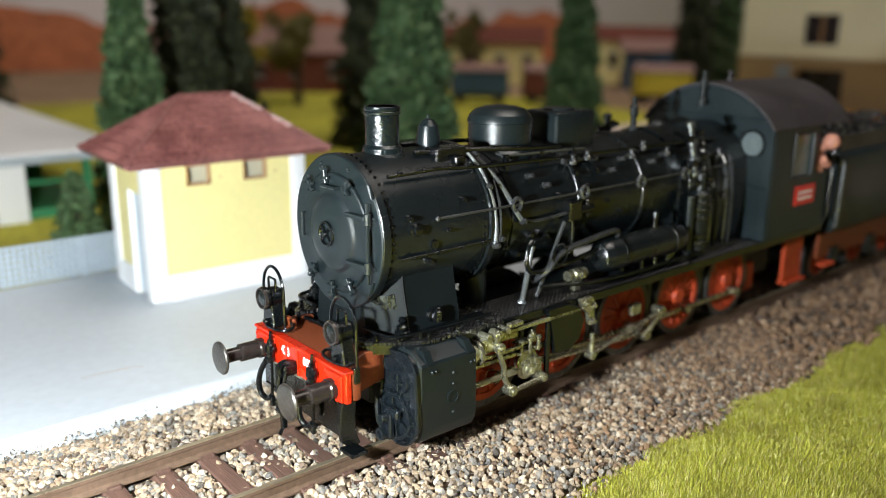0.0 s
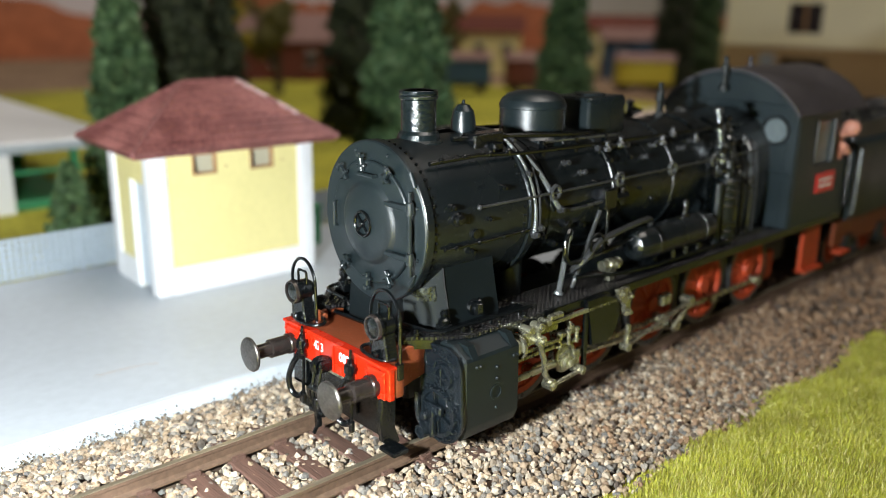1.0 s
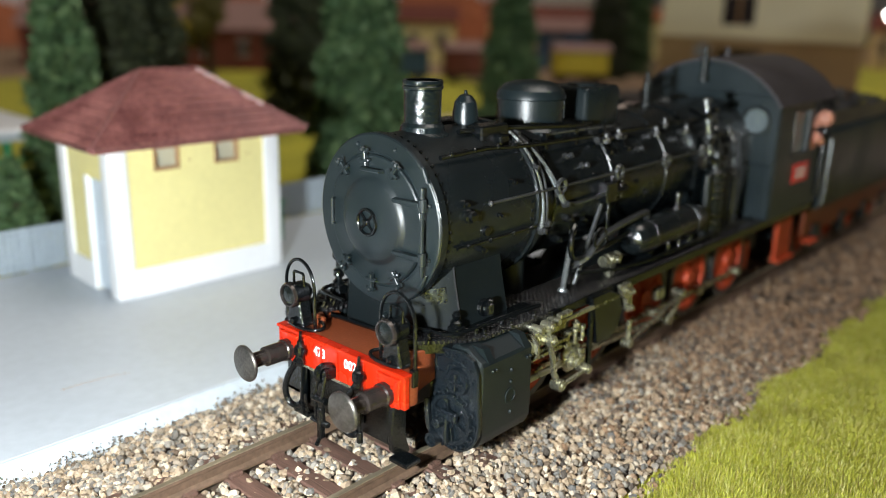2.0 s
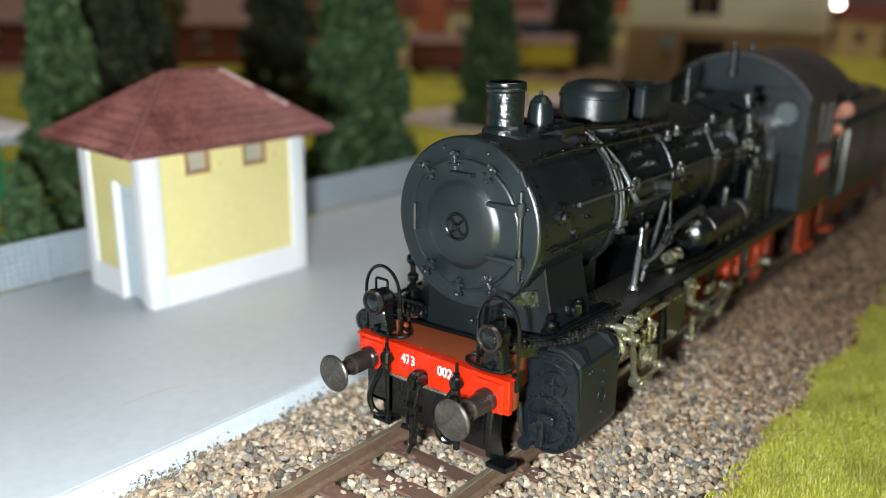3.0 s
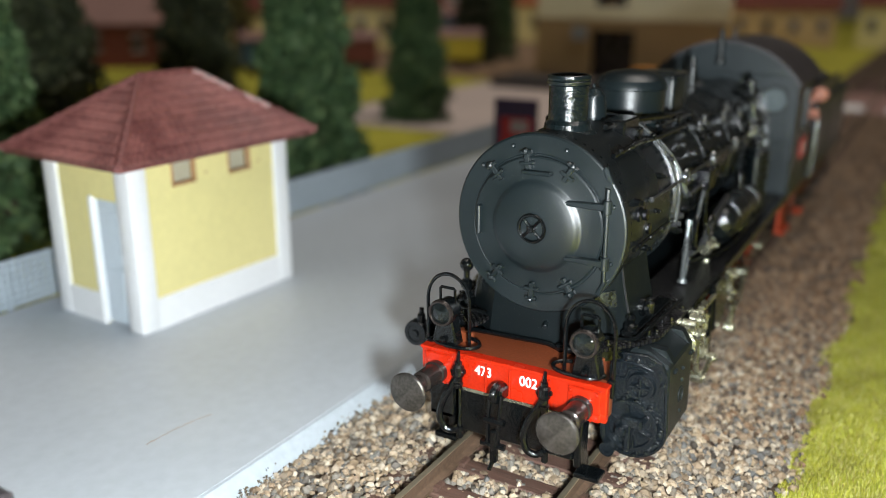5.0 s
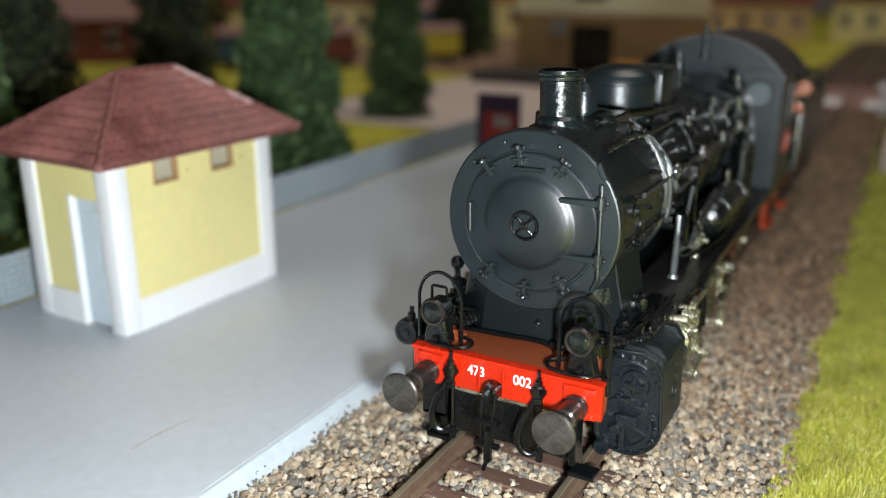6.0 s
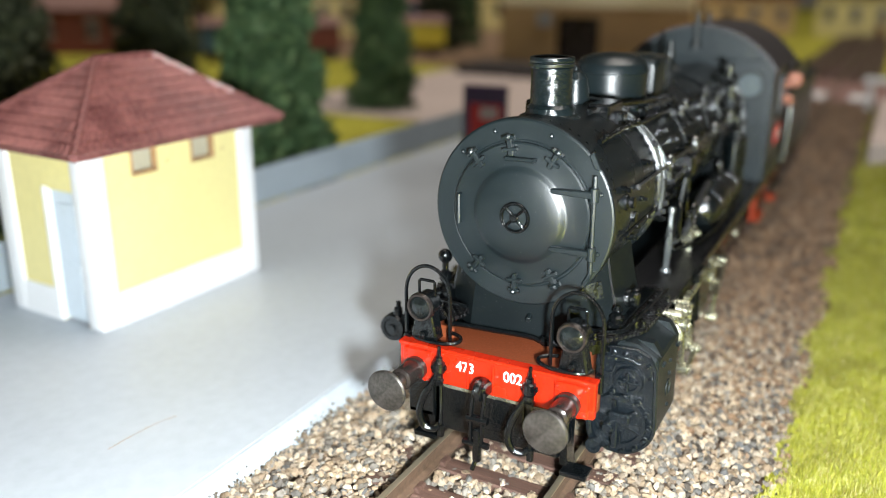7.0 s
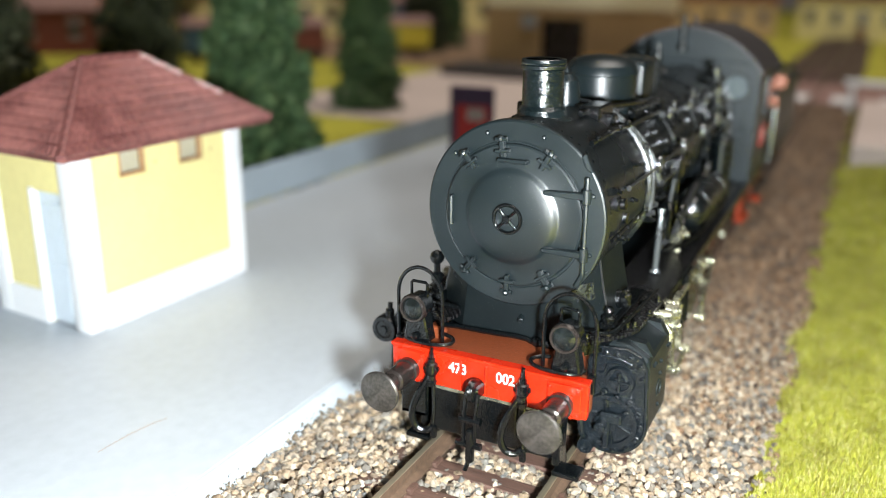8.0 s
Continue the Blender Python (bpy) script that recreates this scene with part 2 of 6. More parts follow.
def box(bm, x0, x1, y0, y1, z0, z1, bevel=0.0, seg=1):
    m = Matrix.LocRotScale(((x0 + x1) / 2, (y0 + y1) / 2, (z0 + z1) / 2), None, (abs(x1 - x0), abs(y1 - y0), abs(z1 - z0)))
    r = bmesh.ops.create_cube(bm, size=1, matrix=m)
    if bevel:
        es = list({e for v in r["verts"] for e in v.link_edges})
        bmesh.ops.bevel(bm, geom=es, offset=bevel, segments=seg, profile=0.5, affect="EDGES")
    return bm


def aligned(p0, p1):
    d = Vector(p1) - Vector(p0)
    return Matrix.Translation(p0) @ d.to_track_quat("Z", "Y").to_matrix().to_4x4(), d.length


def lathe(bm, p0, p1, profile, n=24):
    """Turns a profile of (radius, way along p0 to p1 in mm) round that line."""
    m, _ = aligned(p0, p1)
    rings = []
    for r, h in profile:
        if r <= 1e-6:
            rings.append([bm.verts.new(m @ Vector((0, 0, h)))])
        else:
            rings.append([bm.verts.new(m @ Vector((r * math.cos(2 * math.pi * i / n), r * math.sin(2 * math.pi * i / n), h))) for i in range(n)])
    for a, b in zip(rings, rings[1:]):
        for i in range(n):
            j = (i + 1) % n
            if len(a) == 1 and len(b) == 1:
                continue
            if len(a) == 1:
                bm.faces.new((a[0], b[j], b[i]))
            elif len(b) == 1:
                bm.faces.new((a[i], a[j], b[0]))
            else:
                bm.faces.new((a[i], a[j], b[j], b[i]))
    return bm


def rod(bm, p0, p1, r, r2=None, n=10, bevel=0.0):
    r2 = r if r2 is None else r2
    L = (Vector(p1) - Vector(p0)).length
    if bevel:
        return lathe(bm, p0, p1, [(0, 0), (r - bevel, 0), (r, bevel), (r2, L - bevel), (r2 - bevel, L), (0, L)], n)
    return lathe(bm, p0, p1, [(0, 0), (r, 0), (r2, L), (0, L)], n)


def ball(bm, c, r, sx=1, sy=1, sz=1, u=14, v=9):
    bmesh.ops.create_uvsphere(bm, u_segments=u, v_segments=v, radius=r, matrix=Matrix.LocRotScale(c, None, (sx, sy, sz)))
    return bm


def tube(bm, pts, r, n=7, closed=False, smooth=0):
    """A round bar along the points; smooth rounds its bends."""
    pts = [Vector(p) for p in pts]
    for _ in range(smooth):
        q = [] if closed else [pts[0]]
        ring = list(zip(pts, pts[1:] + ([pts[0]] if closed else [])))
        for a, b in ring:
            q += [a * 0.75 + b * 0.25, a * 0.25 + b * 0.75]
        if not closed:
            q.append(pts[-1])
        pts = q
    rings, up = [], Vector((0.13, 0.31, 0.94))
    k = len(pts)
    for i, p in enumerate(pts):
        a = pts[(i - 1) % k] if closed or i else p
        b = pts[(i + 1) % k] if closed or i < k - 1 else p
        d = (b - a).normalized()
        s = d.cross(up).normalized()
        if s.length < 0.1:
            s = d.cross(Vector((1, 0, 0))).normalized()
        w = s.cross(d)
        up = w
        rings.append([bm.verts.new(p + r * (math.cos(2 * math.pi * j / n) * s + math.sin(2 * math.pi * j / n) * w)) for j in range(n)])
    pairs = list(zip(rings, rings[1:])) + ([(rings[-1], rings[0])] if closed else [])
    for a, b in pairs:
        for j in range(n):
            bm.faces.new((a[j], a[(j + 1) % n], b[(j + 1) % n], b[j]))
    if not closed:
        bm.faces.new(rings[0][::-1])
        bm.faces.new(rings[-1])
    return bm


def prism(bm, outline, axis, a, b, bevel=0.0):
    """Extrudes an outline from a to b along x (outline in y, z), y (x, z) or z (x, y)."""
    def put(u, v, w):
        return {"x": (w, u, v), "y": (u, w, v), "z": (u, v, w)}[axis]
    lo = [bm.verts.new(put(u, v, a)) for u, v in outline]
    hi = [bm.verts.new(put(u, v, b)) for u, v in outline]
    k = len(outline)
    fs = [bm.faces.new(lo), bm.faces.new(hi[::-1])]
    for i in range(k):
        fs.append(bm.faces.new((lo[i], hi[i], hi[(i + 1) % k], lo[(i + 1) % k])))
    if bevel:
        bmesh.ops.bevel(bm, geom=list({e for f in fs for e in f.edges}), offset=bevel, segments=1, affect="EDGES")
    return bm


def arc(cx, cy, r, a0, a1, n):
    return [(cx + r * math.cos(radians(a0 + (a1 - a0) * i / n)), cy + r * math.sin(radians(a0 + (a1 - a0) * i / n))) for i in range(n + 1)]


def slab(xs, zs, holes, y0, y1, swap=False):
    """A wall between y0 and y1 in one piece, cut along xs and zs, with cells left open; swap: the wall runs along y."""
    bm = B()
    flat = [[bm.verts.new((y0, x, z) if swap else (x, y0, z)) for z in zs] for x in xs]
    fs = [bm.faces.new((flat[i][k], flat[i + 1][k], flat[i + 1][k + 1], flat[i][k + 1])) for i in range(len(xs) - 1) for k in range(len(zs) - 1) if (i, k) not in holes]
    ext = bmesh.ops.extrude_face_region(bm, geom=fs)
    d = (y1 - y0, 0, 0) if swap else (0, y1 - y0, 0)
    bmesh.ops.translate(bm, vec=d, verts=[g for g in ext["geom"] if isinstance(g, bmesh.types.BMVert)])
    return bm


def mesh_of(name, bm, material):
    bmesh.ops.recalc_face_normals(bm, faces=bm.faces)
    for v in bm.verts:
        v.co *= MM
    for f in bm.faces:
        f.smooth = True
    for e in bm.edges:
        e.smooth = len(e.link_faces) == 2 and e.calc_face_angle(0) < 0.42
    me = bpy.data.meshes.new(name)
    bm.to_mesh(me)
    bm.free()
    me.materials.append(material)
    return me


def part(name, bm, material, parent, label="", at=(0, 0, 0), turn=0):
    ob = new(name, mesh_of(name, bm, material))
    ob.matrix_basis = pose(at[0] * MM, at[1] * MM, at[2] * MM, 0, 0, turn)
    ob.parent = parent
    return tagged(ob, label)


def again(ob, at, parent=None):
    """One more of a part, with its own parts, on the same mesh."""
    made = ob.copy()
    scene.collection.objects.link(made)
    made.matrix_basis = Matrix.Translation([c * MM for c in at])
    if parent:
        made.parent = parent
    for ch in ob.children:
        c = ch.copy()
        scene.collection.objects.link(c)
        c.parent = made
    return made


def thing(name, label, category, at=(0, 0, 0), turn=0, group="", kind=""):
    ob = new(name)
    ob.empty_display_size = 0.01
    ob.matrix_basis = pose(at[0] * MM, at[1] * MM, at[2] * MM, 0, 0, turn)
    return tagged(ob, label, category, group, kind)


def solid(name, bm, material, label, category, at=(0, 0, 0), turn=0, kind="", group=""):
    return tagged(part(name, bm, material, None, "", at, turn), label, category, group, kind)


def joined(name, verts, faces, material, parent=None):
    """Many small pieces in one mesh, from arrays in millimetres."""
    me = bpy.data.meshes.new(name)
    me.from_pydata((np.asarray(verts) * MM).tolist(), [], faces.tolist() if isinstance(faces, np.ndarray) else faces)
    me.materials.append(material)
    ob = new(name, me)
    ob.parent = parent
    return ob


# ---- the room and the layout board ----
solid("ground", box(B(), -700, 2400, -600, 1350, -40, -6.5), TURF, "yellow-green turf sheet covering the layout board", "ground", kind="structure")
solid("floor", box(B(), -1500, 3000, -1500, 1700, -920, -900), ROOMWALL, "plain room floor below the layout", "floor", kind="structure")
solid("ceiling", box(B(), -1500, 3000, -1500, 1700, 1700, 1720), ROOMWALL, "plain pale room ceiling", "ceiling", kind="structure")
for nm, b in (("wall_north", (-1500, 3000, 1700, 1720)), ("wall_south", (-1500, 3000, -1520, -1500)), ("wall_east", (3000, 3020, -1500, 1700)), ("wall_west", (-1520, -1500, -1500, 1700))):
    solid(nm, box(B(), *b, -900, 1700), ROOMWALL, "plain warm grey room wall", "wall", kind="structure")
solid("backdrop", box(B(), -700, 2400, 1330, 1340, -6, 330), SKYBOARD, "pale painted sky board behind the layout", "backdrop", kind="structure")
solid("ballast_bed", prism(B(), [(-31, -6.6), (-24, -4.6), (-15.5, -3.6), (15.5, -3.6), (29.3, -6.0), (29.3, -6.6)], "x", -300, 1200), EARTH, "brown earth bed under the ballast stones", "ground", kind="structure")

# ---- platform ----
plat = thing("platform", "smooth light grey station platform with a pale edge", "platform", (0, 0, 0), kind="structure")
part("deck", box(B(), -400, 240, 32.6, 113, -6.4, -2.5, 0.2), PLATFORM, plat)
part("edge", prism(B(), [(29.6, -6.4), (29.7, -5.8), (31.7, -2.85), (32.1, -2.52), (32.58, -2.5), (32.58, -6.4)], "x", -400, 240), KERB, plat, "pale blue-white sloping platform edge face")

# ---- railway track ----
track = thing("railway_track", "two rust-brown rails on dark brown wooden sleepers", "railway track", (0, 0, 0), kind="structure")
for s in (1, -1):
    c = 8.65 * s
    part("rail", prism(B(), [(c - 1.1, -2.5), (c + 1.1, -2.5), (c + 1.1, -2.2), (c + 0.25, -1.9), (c + 0.25, -0.8), (c + 0.42, -0.6), (c + 0.42, -0.12), (c - 0.42, -0.12), (c - 0.42, -0.6), (c - 0.25, -0.8), (c - 0.25, -1.9), (c - 1.1, -2.2)], "x", -300, 1200), RAILSIDE, track)
    part("rail_head", prism(B(), [(c - 0.42, -0.118), (c + 0.42, -0.118), (c + 0.36, 0), (c - 0.36, 0)], "x", -300, 1200), RAILTOP, track, "shiny worn rail head")
bm = box(B(), -1.55, 1.55, -15, 15, -4.4, -2.55, 0.2)
for s in (8.65, -8.65):
    for d in (1.35, -1.35):
        box(bm, -1.0, 1.0, s + d - 0.4, s + d + 0.4, -2.6, -1.95, 0.1)
sleeper_mesh = mesh_of("sleeper", bm, SLEEPER)
for i in range(100):
    ob = new("sleeper", sleeper_mesh)
    ob.matrix_basis = pose((-60 + i * 7.0 + random.uniform(-.15, .15)) * MM, 0, 0, 0, 0, random.uniform(-.6, .6))
    ob.parent = track

# ---- yellow house on the platform ----
house = thing("yellow_station_hut", "pale yellow model hut with white pilasters and wine-red roof", "model house", (16.0, 79.6, -2.5), -1.6)
W, D, Hh = 41.0, 25.5, 33.6


def hut():
    # front wall with two window openings, in slabs round the openings
    wins = [(10.0, 16.0), (24.2, 30.4)]
    z0, z1 = 26.8, 31.9
    bm = slab([1.5, wins[0][0], wins[0][1], wins[1][0], wins[1][1], W - 1.5], [0, z0, z1, Hh], {(1, 1), (3, 1)}, 0.6, 1.8)
    part("front_wall", bm, YELLOW, house)
    bm = slab([1.9, 4.6, 11.6, D - 1.9], [0, 25.2, Hh], {(1, 0)}, 0.6, 1.8, True)
    part("side_wall", bm, YELLOW, house)
    part("side_wall", box(B(), W - 1.8, W - 0.6, 1.9, D - 1.9, 0, Hh), YELLOW, house)
    part("rear_wall", box(B(), 1.5, W - 1.5, D - 1.8, D - 0.6, 0, Hh), YELLOW, house)
    part("floor_slab", box(B(), 2, W - 2, 2, D - 2, 0.1, 0.6), PLATFORM, house)
    for x in (0, W - 4.2):
        for y in (0, D - 4.2):
            part("pilaster", box(B(), x, x + 4.2, y, y + 4.2, 0, Hh - 0.2, 0.55, 2), WHITE, house, "rounded white corner pilaster")
    part("plinth", box(B(), 3.9, W - 3.9, 0.15, 0.7, 0, 6.3, 0.15), WHITE, house, "white plinth band")
    part("plinth", box(B(), 0.15, 0.7, 12.4, D - 3.9, 0, 6.3, 0.15), WHITE, house)
    part("door_jamb", box(B(), 0.1, 1.9, 11.5, 12.6, 0, 25.6, 0.2), WHITE, house, "white door jamb")
    d = part("door", box(B(), 1.2, 1.7, 4.7, 11.4, 0.7, 25.0, 0.1), DOORGREY, house, "pale grey panelled door")
    for a, b in ((2.5, 11.5), (13, 23)):
        part("door_panel", box(B(), 1.0, 1.25, 5.6, 10.4, a, b, 0.12), DOORGREY, d)
    for a, b in wins:
        w = part("window_frame", box(box(box(box(B(), a, b, 0.4, 1.5, z0, z0 + 0.6, 0.08), a, b, 0.4, 1.5, z1 - 0.5, z1, 0.08), a, a + 0.5, 0.4, 1.5, z0, z1, 0.08), b - 0.6, b, 0.4, 1.5, z0, z1, 0.08), WOOD, house, "small brown wooden window frame")
        # added panel for the cream interior; its open corner stays dark
        part("window_reveal", box(box(B(), a + 2.2, b + 0.3, 2.5, 2.9, z0 - 1, z1 + 0.5), a - .3, a + 2.2, 2.5, 2.9, z0 + 3.0, z1 + .5), INTERIOR, house, "added cream panel standing for the interior behind the window")
        part("nail", rod(B(), (b + 2.2, 0.65, z0 + 1.5), (b + 2.2, 0.3, z0 + 1.5), 0.22, n=6), WOOD, w)
    # hipped roof: stepped, ribbed tile sheets
    ex0, ex1, ey0, ey1, ez = -4.8, W + 4.6, -4.4, D + 4.6, 33.4
    rx0, rx1, ry, rz = 14.4, 27.8, D / 2, 46.2

    def slope(a, b, ta, tb, rows=9):
        # a, b: eave ends; ta, tb: top ends
        a, b, ta, tb = map(Vector, (a, b, ta, tb))
        nrm = (b - a).cross(ta - a).normalized()
        if nrm.z < 0:
            nrm = -nrm
        bm = B()
        L = (b - a).length
        for k in range(rows):
            f0, f1 = k / rows, (k + 1) / rows
            p0, q0, p1, q1 = a.lerp(ta, f0), b.lerp(tb, f0), a.lerp(ta, f1), b.lerp(tb, f1)
            n = max(6, int((q0 - p0).length / 1.35) * 4)
            lowr, upr, lip = [], [], []
            for i in range(n + 1):
                u = i / n
                rib = (0.0, 0.12, 0.26, 0.12)[i % 4]
                lowr.append(bm.verts.new(p0.lerp(q0, u) + nrm * (0.30 + rib)))
                upr.append(bm.verts.new(p1.lerp(q1, u) + nrm * (0.02 + rib)))
                lip.append(bm.verts.new(p0.lerp(q0, u) - nrm * 0.1))
            for i in range(n):
                bm.faces.new((lowr[i], lowr[i + 1], upr[i + 1], upr[i]))
                bm.faces.new((lip[i], lip[i + 1], lowr[i + 1], lowr[i]))
        return part("roof_slope", bm, TILE, house, "rows of ribbed wine-red tiles")
    c = [(ex0, ey0, ez), (ex1, ey0, ez), (ex1, ey1, ez), (ex0, ey1, ez)]
    r0, r1 = (rx0, ry, rz), (rx1, ry, rz)
    slope(c[0], c[1], r0, r1)
    slope(c[1], c[2], r1, r1)
    slope(c[2], c[3], r1, r0)
    slope(c[3], c[0], r0, r0)
    part("soffit", box(B(), ex0 + .3, ex1 - .3, ey0 + .3, ey1 - .3, ez - 1.0, ez - 0.2, 0.3), TILE, house)
    capb = lathe(B(), (0, 0, 0), (0, 0, 1), [(0.0, 0), (0.82, 0), (0.66, 3.2), (0.0, 3.2)], 8)
    cap = mesh_of("ridge_tile", capb, TILE)
    worn = cap.copy()
    worn.materials.clear()
    worn.materials.append(WORN)
    for p, q in ((c[0], r0), (c[1], r1), (c[2], r1), (c[3], r0), (r0, r1)):
        m, L = aligned(p, q)
        k = max(2, round(L / 2.8))
        for i in range(k):
            ob = new("ridge_tile", worn if p == c[1] and i > k * .35 and i % 4 != 2 else cap)
            mm = m @ Matrix.Translation((0, 0, i * L / k))
            mm.translation *= MM
            ob.matrix_basis = mm
            ob.parent = house


hut()

# ---- lattice fence behind the platform ----
fence = thing("lattice_fence", "grey-blue plastic lattice fence along the back of the platform", "fence", (0, 0, 0))
for k in range(14):
    x0, y0, p = -90 + k * 25.5, 114.5, 1.5
    bm = B()
    for i in range(18):
        # uprights end in small points above the top bar
        u = x0 + i * p
        prism(bm, [(u - .4, -2.6), (u + .4, -2.6), (u + .4, 7.0), (u, 7.7), (u - .4, 7.0)], "y", y0 - .3, y0 + .3)
    for i in range(7):
        box(bm, x0, x0 + 25.5, y0 - 0.36, y0 + 0.36, -2.4 + i * p, -1.55 + i * p)
    part("lattice_panel", bm, FENCEGREY, fence)
    part("post", box(B(), x0 - 0.55, x0 + 0.25, y0 - 0.5, y0 + 0.6, -6.5, 7.5, 0.1), FENCEGREY, fence)

# ---- locomotive ----
loco = thing("steam_locomotive", "black model steam locomotive with red buffer beam and red wheels", "model locomotive", (0, -0.1, 0))
loco.rotation_euler = (radians(-0.8), 0, 0)
ZC = 31.5


def loco_front():
    # buffer beam and deck
    beam = part("buffer_beam", prism(B(), [(-13, 10.2), (13, 10.2), (13, 14.9), (-13, 14.9)], "x", 8.0, 9.0, 0.15), RED, loco, "bright red buffer beam")
    part("top_flange", box(B(), 7.75, 9.3, -13.1, 13.1, 14.6, 15.05, 0.1), RED, beam)
    for y in (-10.25, 10.25):
        part("buffer_plate", box(B(), 7.6, 8.05, y - 2.1, y + 2.1, 10.3, 14.4, 0.12), RED, beam)
        for dy in (-1.7, 1.7):
            for z in (10.8, 13.9):
                part("bolt", ball(B(), (7.6, y + dy, z), 0.25, u=8, v=5), RED, beam)
    for y in (3.2, -0.2, -5.6, 6.8):
        part("rib", box(B(), 7.7, 8.05, y - 0.15, y + 0.15, 10.4, 14.4, 0.08), RED, beam)
    part("lower_strip", box(B(), 8.3, 9.3, -9, 9, 9.6, 10.15, 0.1), NICKEL, beam, "thin bare metal strip under the beam")
    part("deck", prism(B(), [(9.0, -10.2), (9.0, 10.2), (16.2, 10.2), (16.2, -10.2)], "z", 14.2, 14.95, 0.12), DECK, loco, "red-brown front deck plate")
    for s in (1, -1):
        part("beam_end", box(B(), 9.0, 10.7, 12.95 * s, 9.4 * s, 10.3, 14.85, 0.4, 2), DECK, loco, "red-brown rounded beam end")
        part("beam_side", prism(B(), [(10.6, 10.4), (12.0, 9.9), (14.5, 10.8), (16.6, 11.0), (16.6, 15.6), (13.2, 16.0), (10.6, 14.9)], "y", 10.3 * s, 9.2 * s, 0.15), DECK, loco, "red-brown side plate")
        part("frame_bar", box(B(), 9.2, 40, s * 7.2 - .6, s * 7.2 + .6, 9.3, 10.0), NICKEL, loco, "bare metal frame edge")
        part("deck_lug", box(B(), 11.5, 12.3, s * 8.6 - 1.4, s * 8.6 + 1.4, 14.8, 16.4, 0.2), DECK, loco)
    # buffers
    for y in (-9.95, 10.4):
        sleeve = part("buffer", lathe(B(), (0, 0, 0), (8, 0, 0), [(0, 0.6), (1.08, 0.9), (1.08, 3.5), (1.2, 3.55), (1.42, 3.7), (1.42, 6.6), (1.6, 6.8), (1.6, 7.9), (0, 7.9)], 28), SHANK, loco, "shiny dark steel buffer sleeve", (0, y, 11.85))
        part("buffer_head", lathe(B(), (0, 0, 0), (1, 0, 0), [(0, 0), (1.6, 0.05), (2.45, 0.2), (2.62, 0.38), (2.6, 0.62), (2.3, .8), (1.1, 1.1), (0, 1.1)], 40), BUFFER, sleeve, "round browned steel buffer head")
        for a in (45, 135, 225, 315):
            part("flange_nut", rod(B(), (7.4, 1.85 * math.cos(radians(a)), 1.85 * math.sin(radians(a))), (7.8, 1.85 * math.cos(radians(a)), 1.85 * math.sin(radians(a))), .22, n=6), RED, sleeve)
    # letters
    for word, y in (("473", 4.9), ("002", -1.5)):
        cu = bpy.data.curves.new("lettering", "FONT")
        cu.body, cu.size, cu.extrude, cu.offset = word, 1.9 * MM, 0.03 * MM, 0.03 * MM
        tmp = new("lettering_curve", cu)
        bpy.context.view_layer.update()
        me = bpy.data.meshes.new_from_object(tmp.evaluated_get(bpy.context.evaluated_depsgraph_get()))
        bpy.data.objects.remove(tmp)
        me.materials.clear()
        me.materials.append(WHITEINK)
        ob = new("lettering", me)
        ob.matrix_basis = Matrix.Translation((7.96 * MM, y * MM, 12.6 * MM)) @ Matrix(((0, 0, -1, 0), (-1, 0, 0, 0), (0, 1, 0, 0), (0, 0, 0, 1))) @ Matrix.Diagonal((0.88, 1, 1, 1))
        ob.parent = beam
        tagged(ob, "white painted number " + word)
    # coupling hook, brake hoses, guard irons
    bm = B()
    box(bm, 5.6, 8.0, -0.75 + 0.6, 0.75 + 0.6, 10.6, 12.4, 0.3)
    tube(bm, [(7.5, .6, 12.2), (5.8, .6, 12.9), (4.9, .6, 12.1), (5.2, .6, 11.0), (6.2, .6, 10.9)], 0.55, smooth=2)
    part("coupling_hook", bm, GLOSS, loco, "black coupling hook")
    bm = B()
    for d in (-0.75, 0.75):
        tube(bm, [(5.8, .6 + d, 11.6), (5.2, .7 + d, 8.5), (5.6, .9 + d, 4.6)], 0.28)
    rod(bm, (5.3, -0.8, 8.2), (5.3, 2.0, 8.2), 0.5, n=8)
    rod(bm, (5.6, -0.8, 4.6), (5.6, 2.6, 4.6), 0.42, n=8)
    box(bm, 5.1, 6.0, 0.2, 1.2, 2.2, 6.8, 0.2)
    rod(bm, (5.5, 0.8, 2.5), (5.0, 1.1, 1.2), 0.3)
    part("screw_coupling", bm, GLOSS, loco, "hanging black screw coupling")
    for s in (1, -1):
        y = 6.9 if s > 0 else -5.3
        bm = tube(B(), [(7.3, y, 12.4), (6.9, y + .5, 11.2), (6.2, y + 1.7, 9.0), (5.9, y + 2.3, 6.6), (6.1, y + 1.7, 4.7), (6.5, y + .5, 4.3), (6.8, y - .3, 5.0)], 0.46, n=9, smooth=2)
        hose = part("brake_hose", bm, GLOSS, loco, "curved glossy black rubber brake hose")
        bm = rod(B(), (7.3, y, 15.6), (7.2, y, 14.0), .2, .3, n=7)
        lathe(bm, (7.2, y, 14.2), (7.0, y, 10.0), [(0, 0), (.45, 0), (.5, .5), (.8, .7), (.85, 1.9), (.6, 2.2), (.6, 2.8), (.75, 3.0), (.6, 3.6), (0, 3.8)], 12)
        rod(bm, (7.3, y - 1.0, 12.9), (7.1, y + 1.0, 12.7), .34, n=7, bevel=.08)
        part("hose_cock", bm, GLOSS, hose, "angle cock with a short lever")
        part("dummy_coupling", box(tube(B(), [(7.1, y - .3, 11.0), (6.9, y - .5, 7.5), (6.8, y - .35, 3.8)], .26), 6.5, 7.2, y - .85, y - .05, 3.4, 5.2, .15), GLOSS, hose)
        bm = B()
        y = 9.1 * s
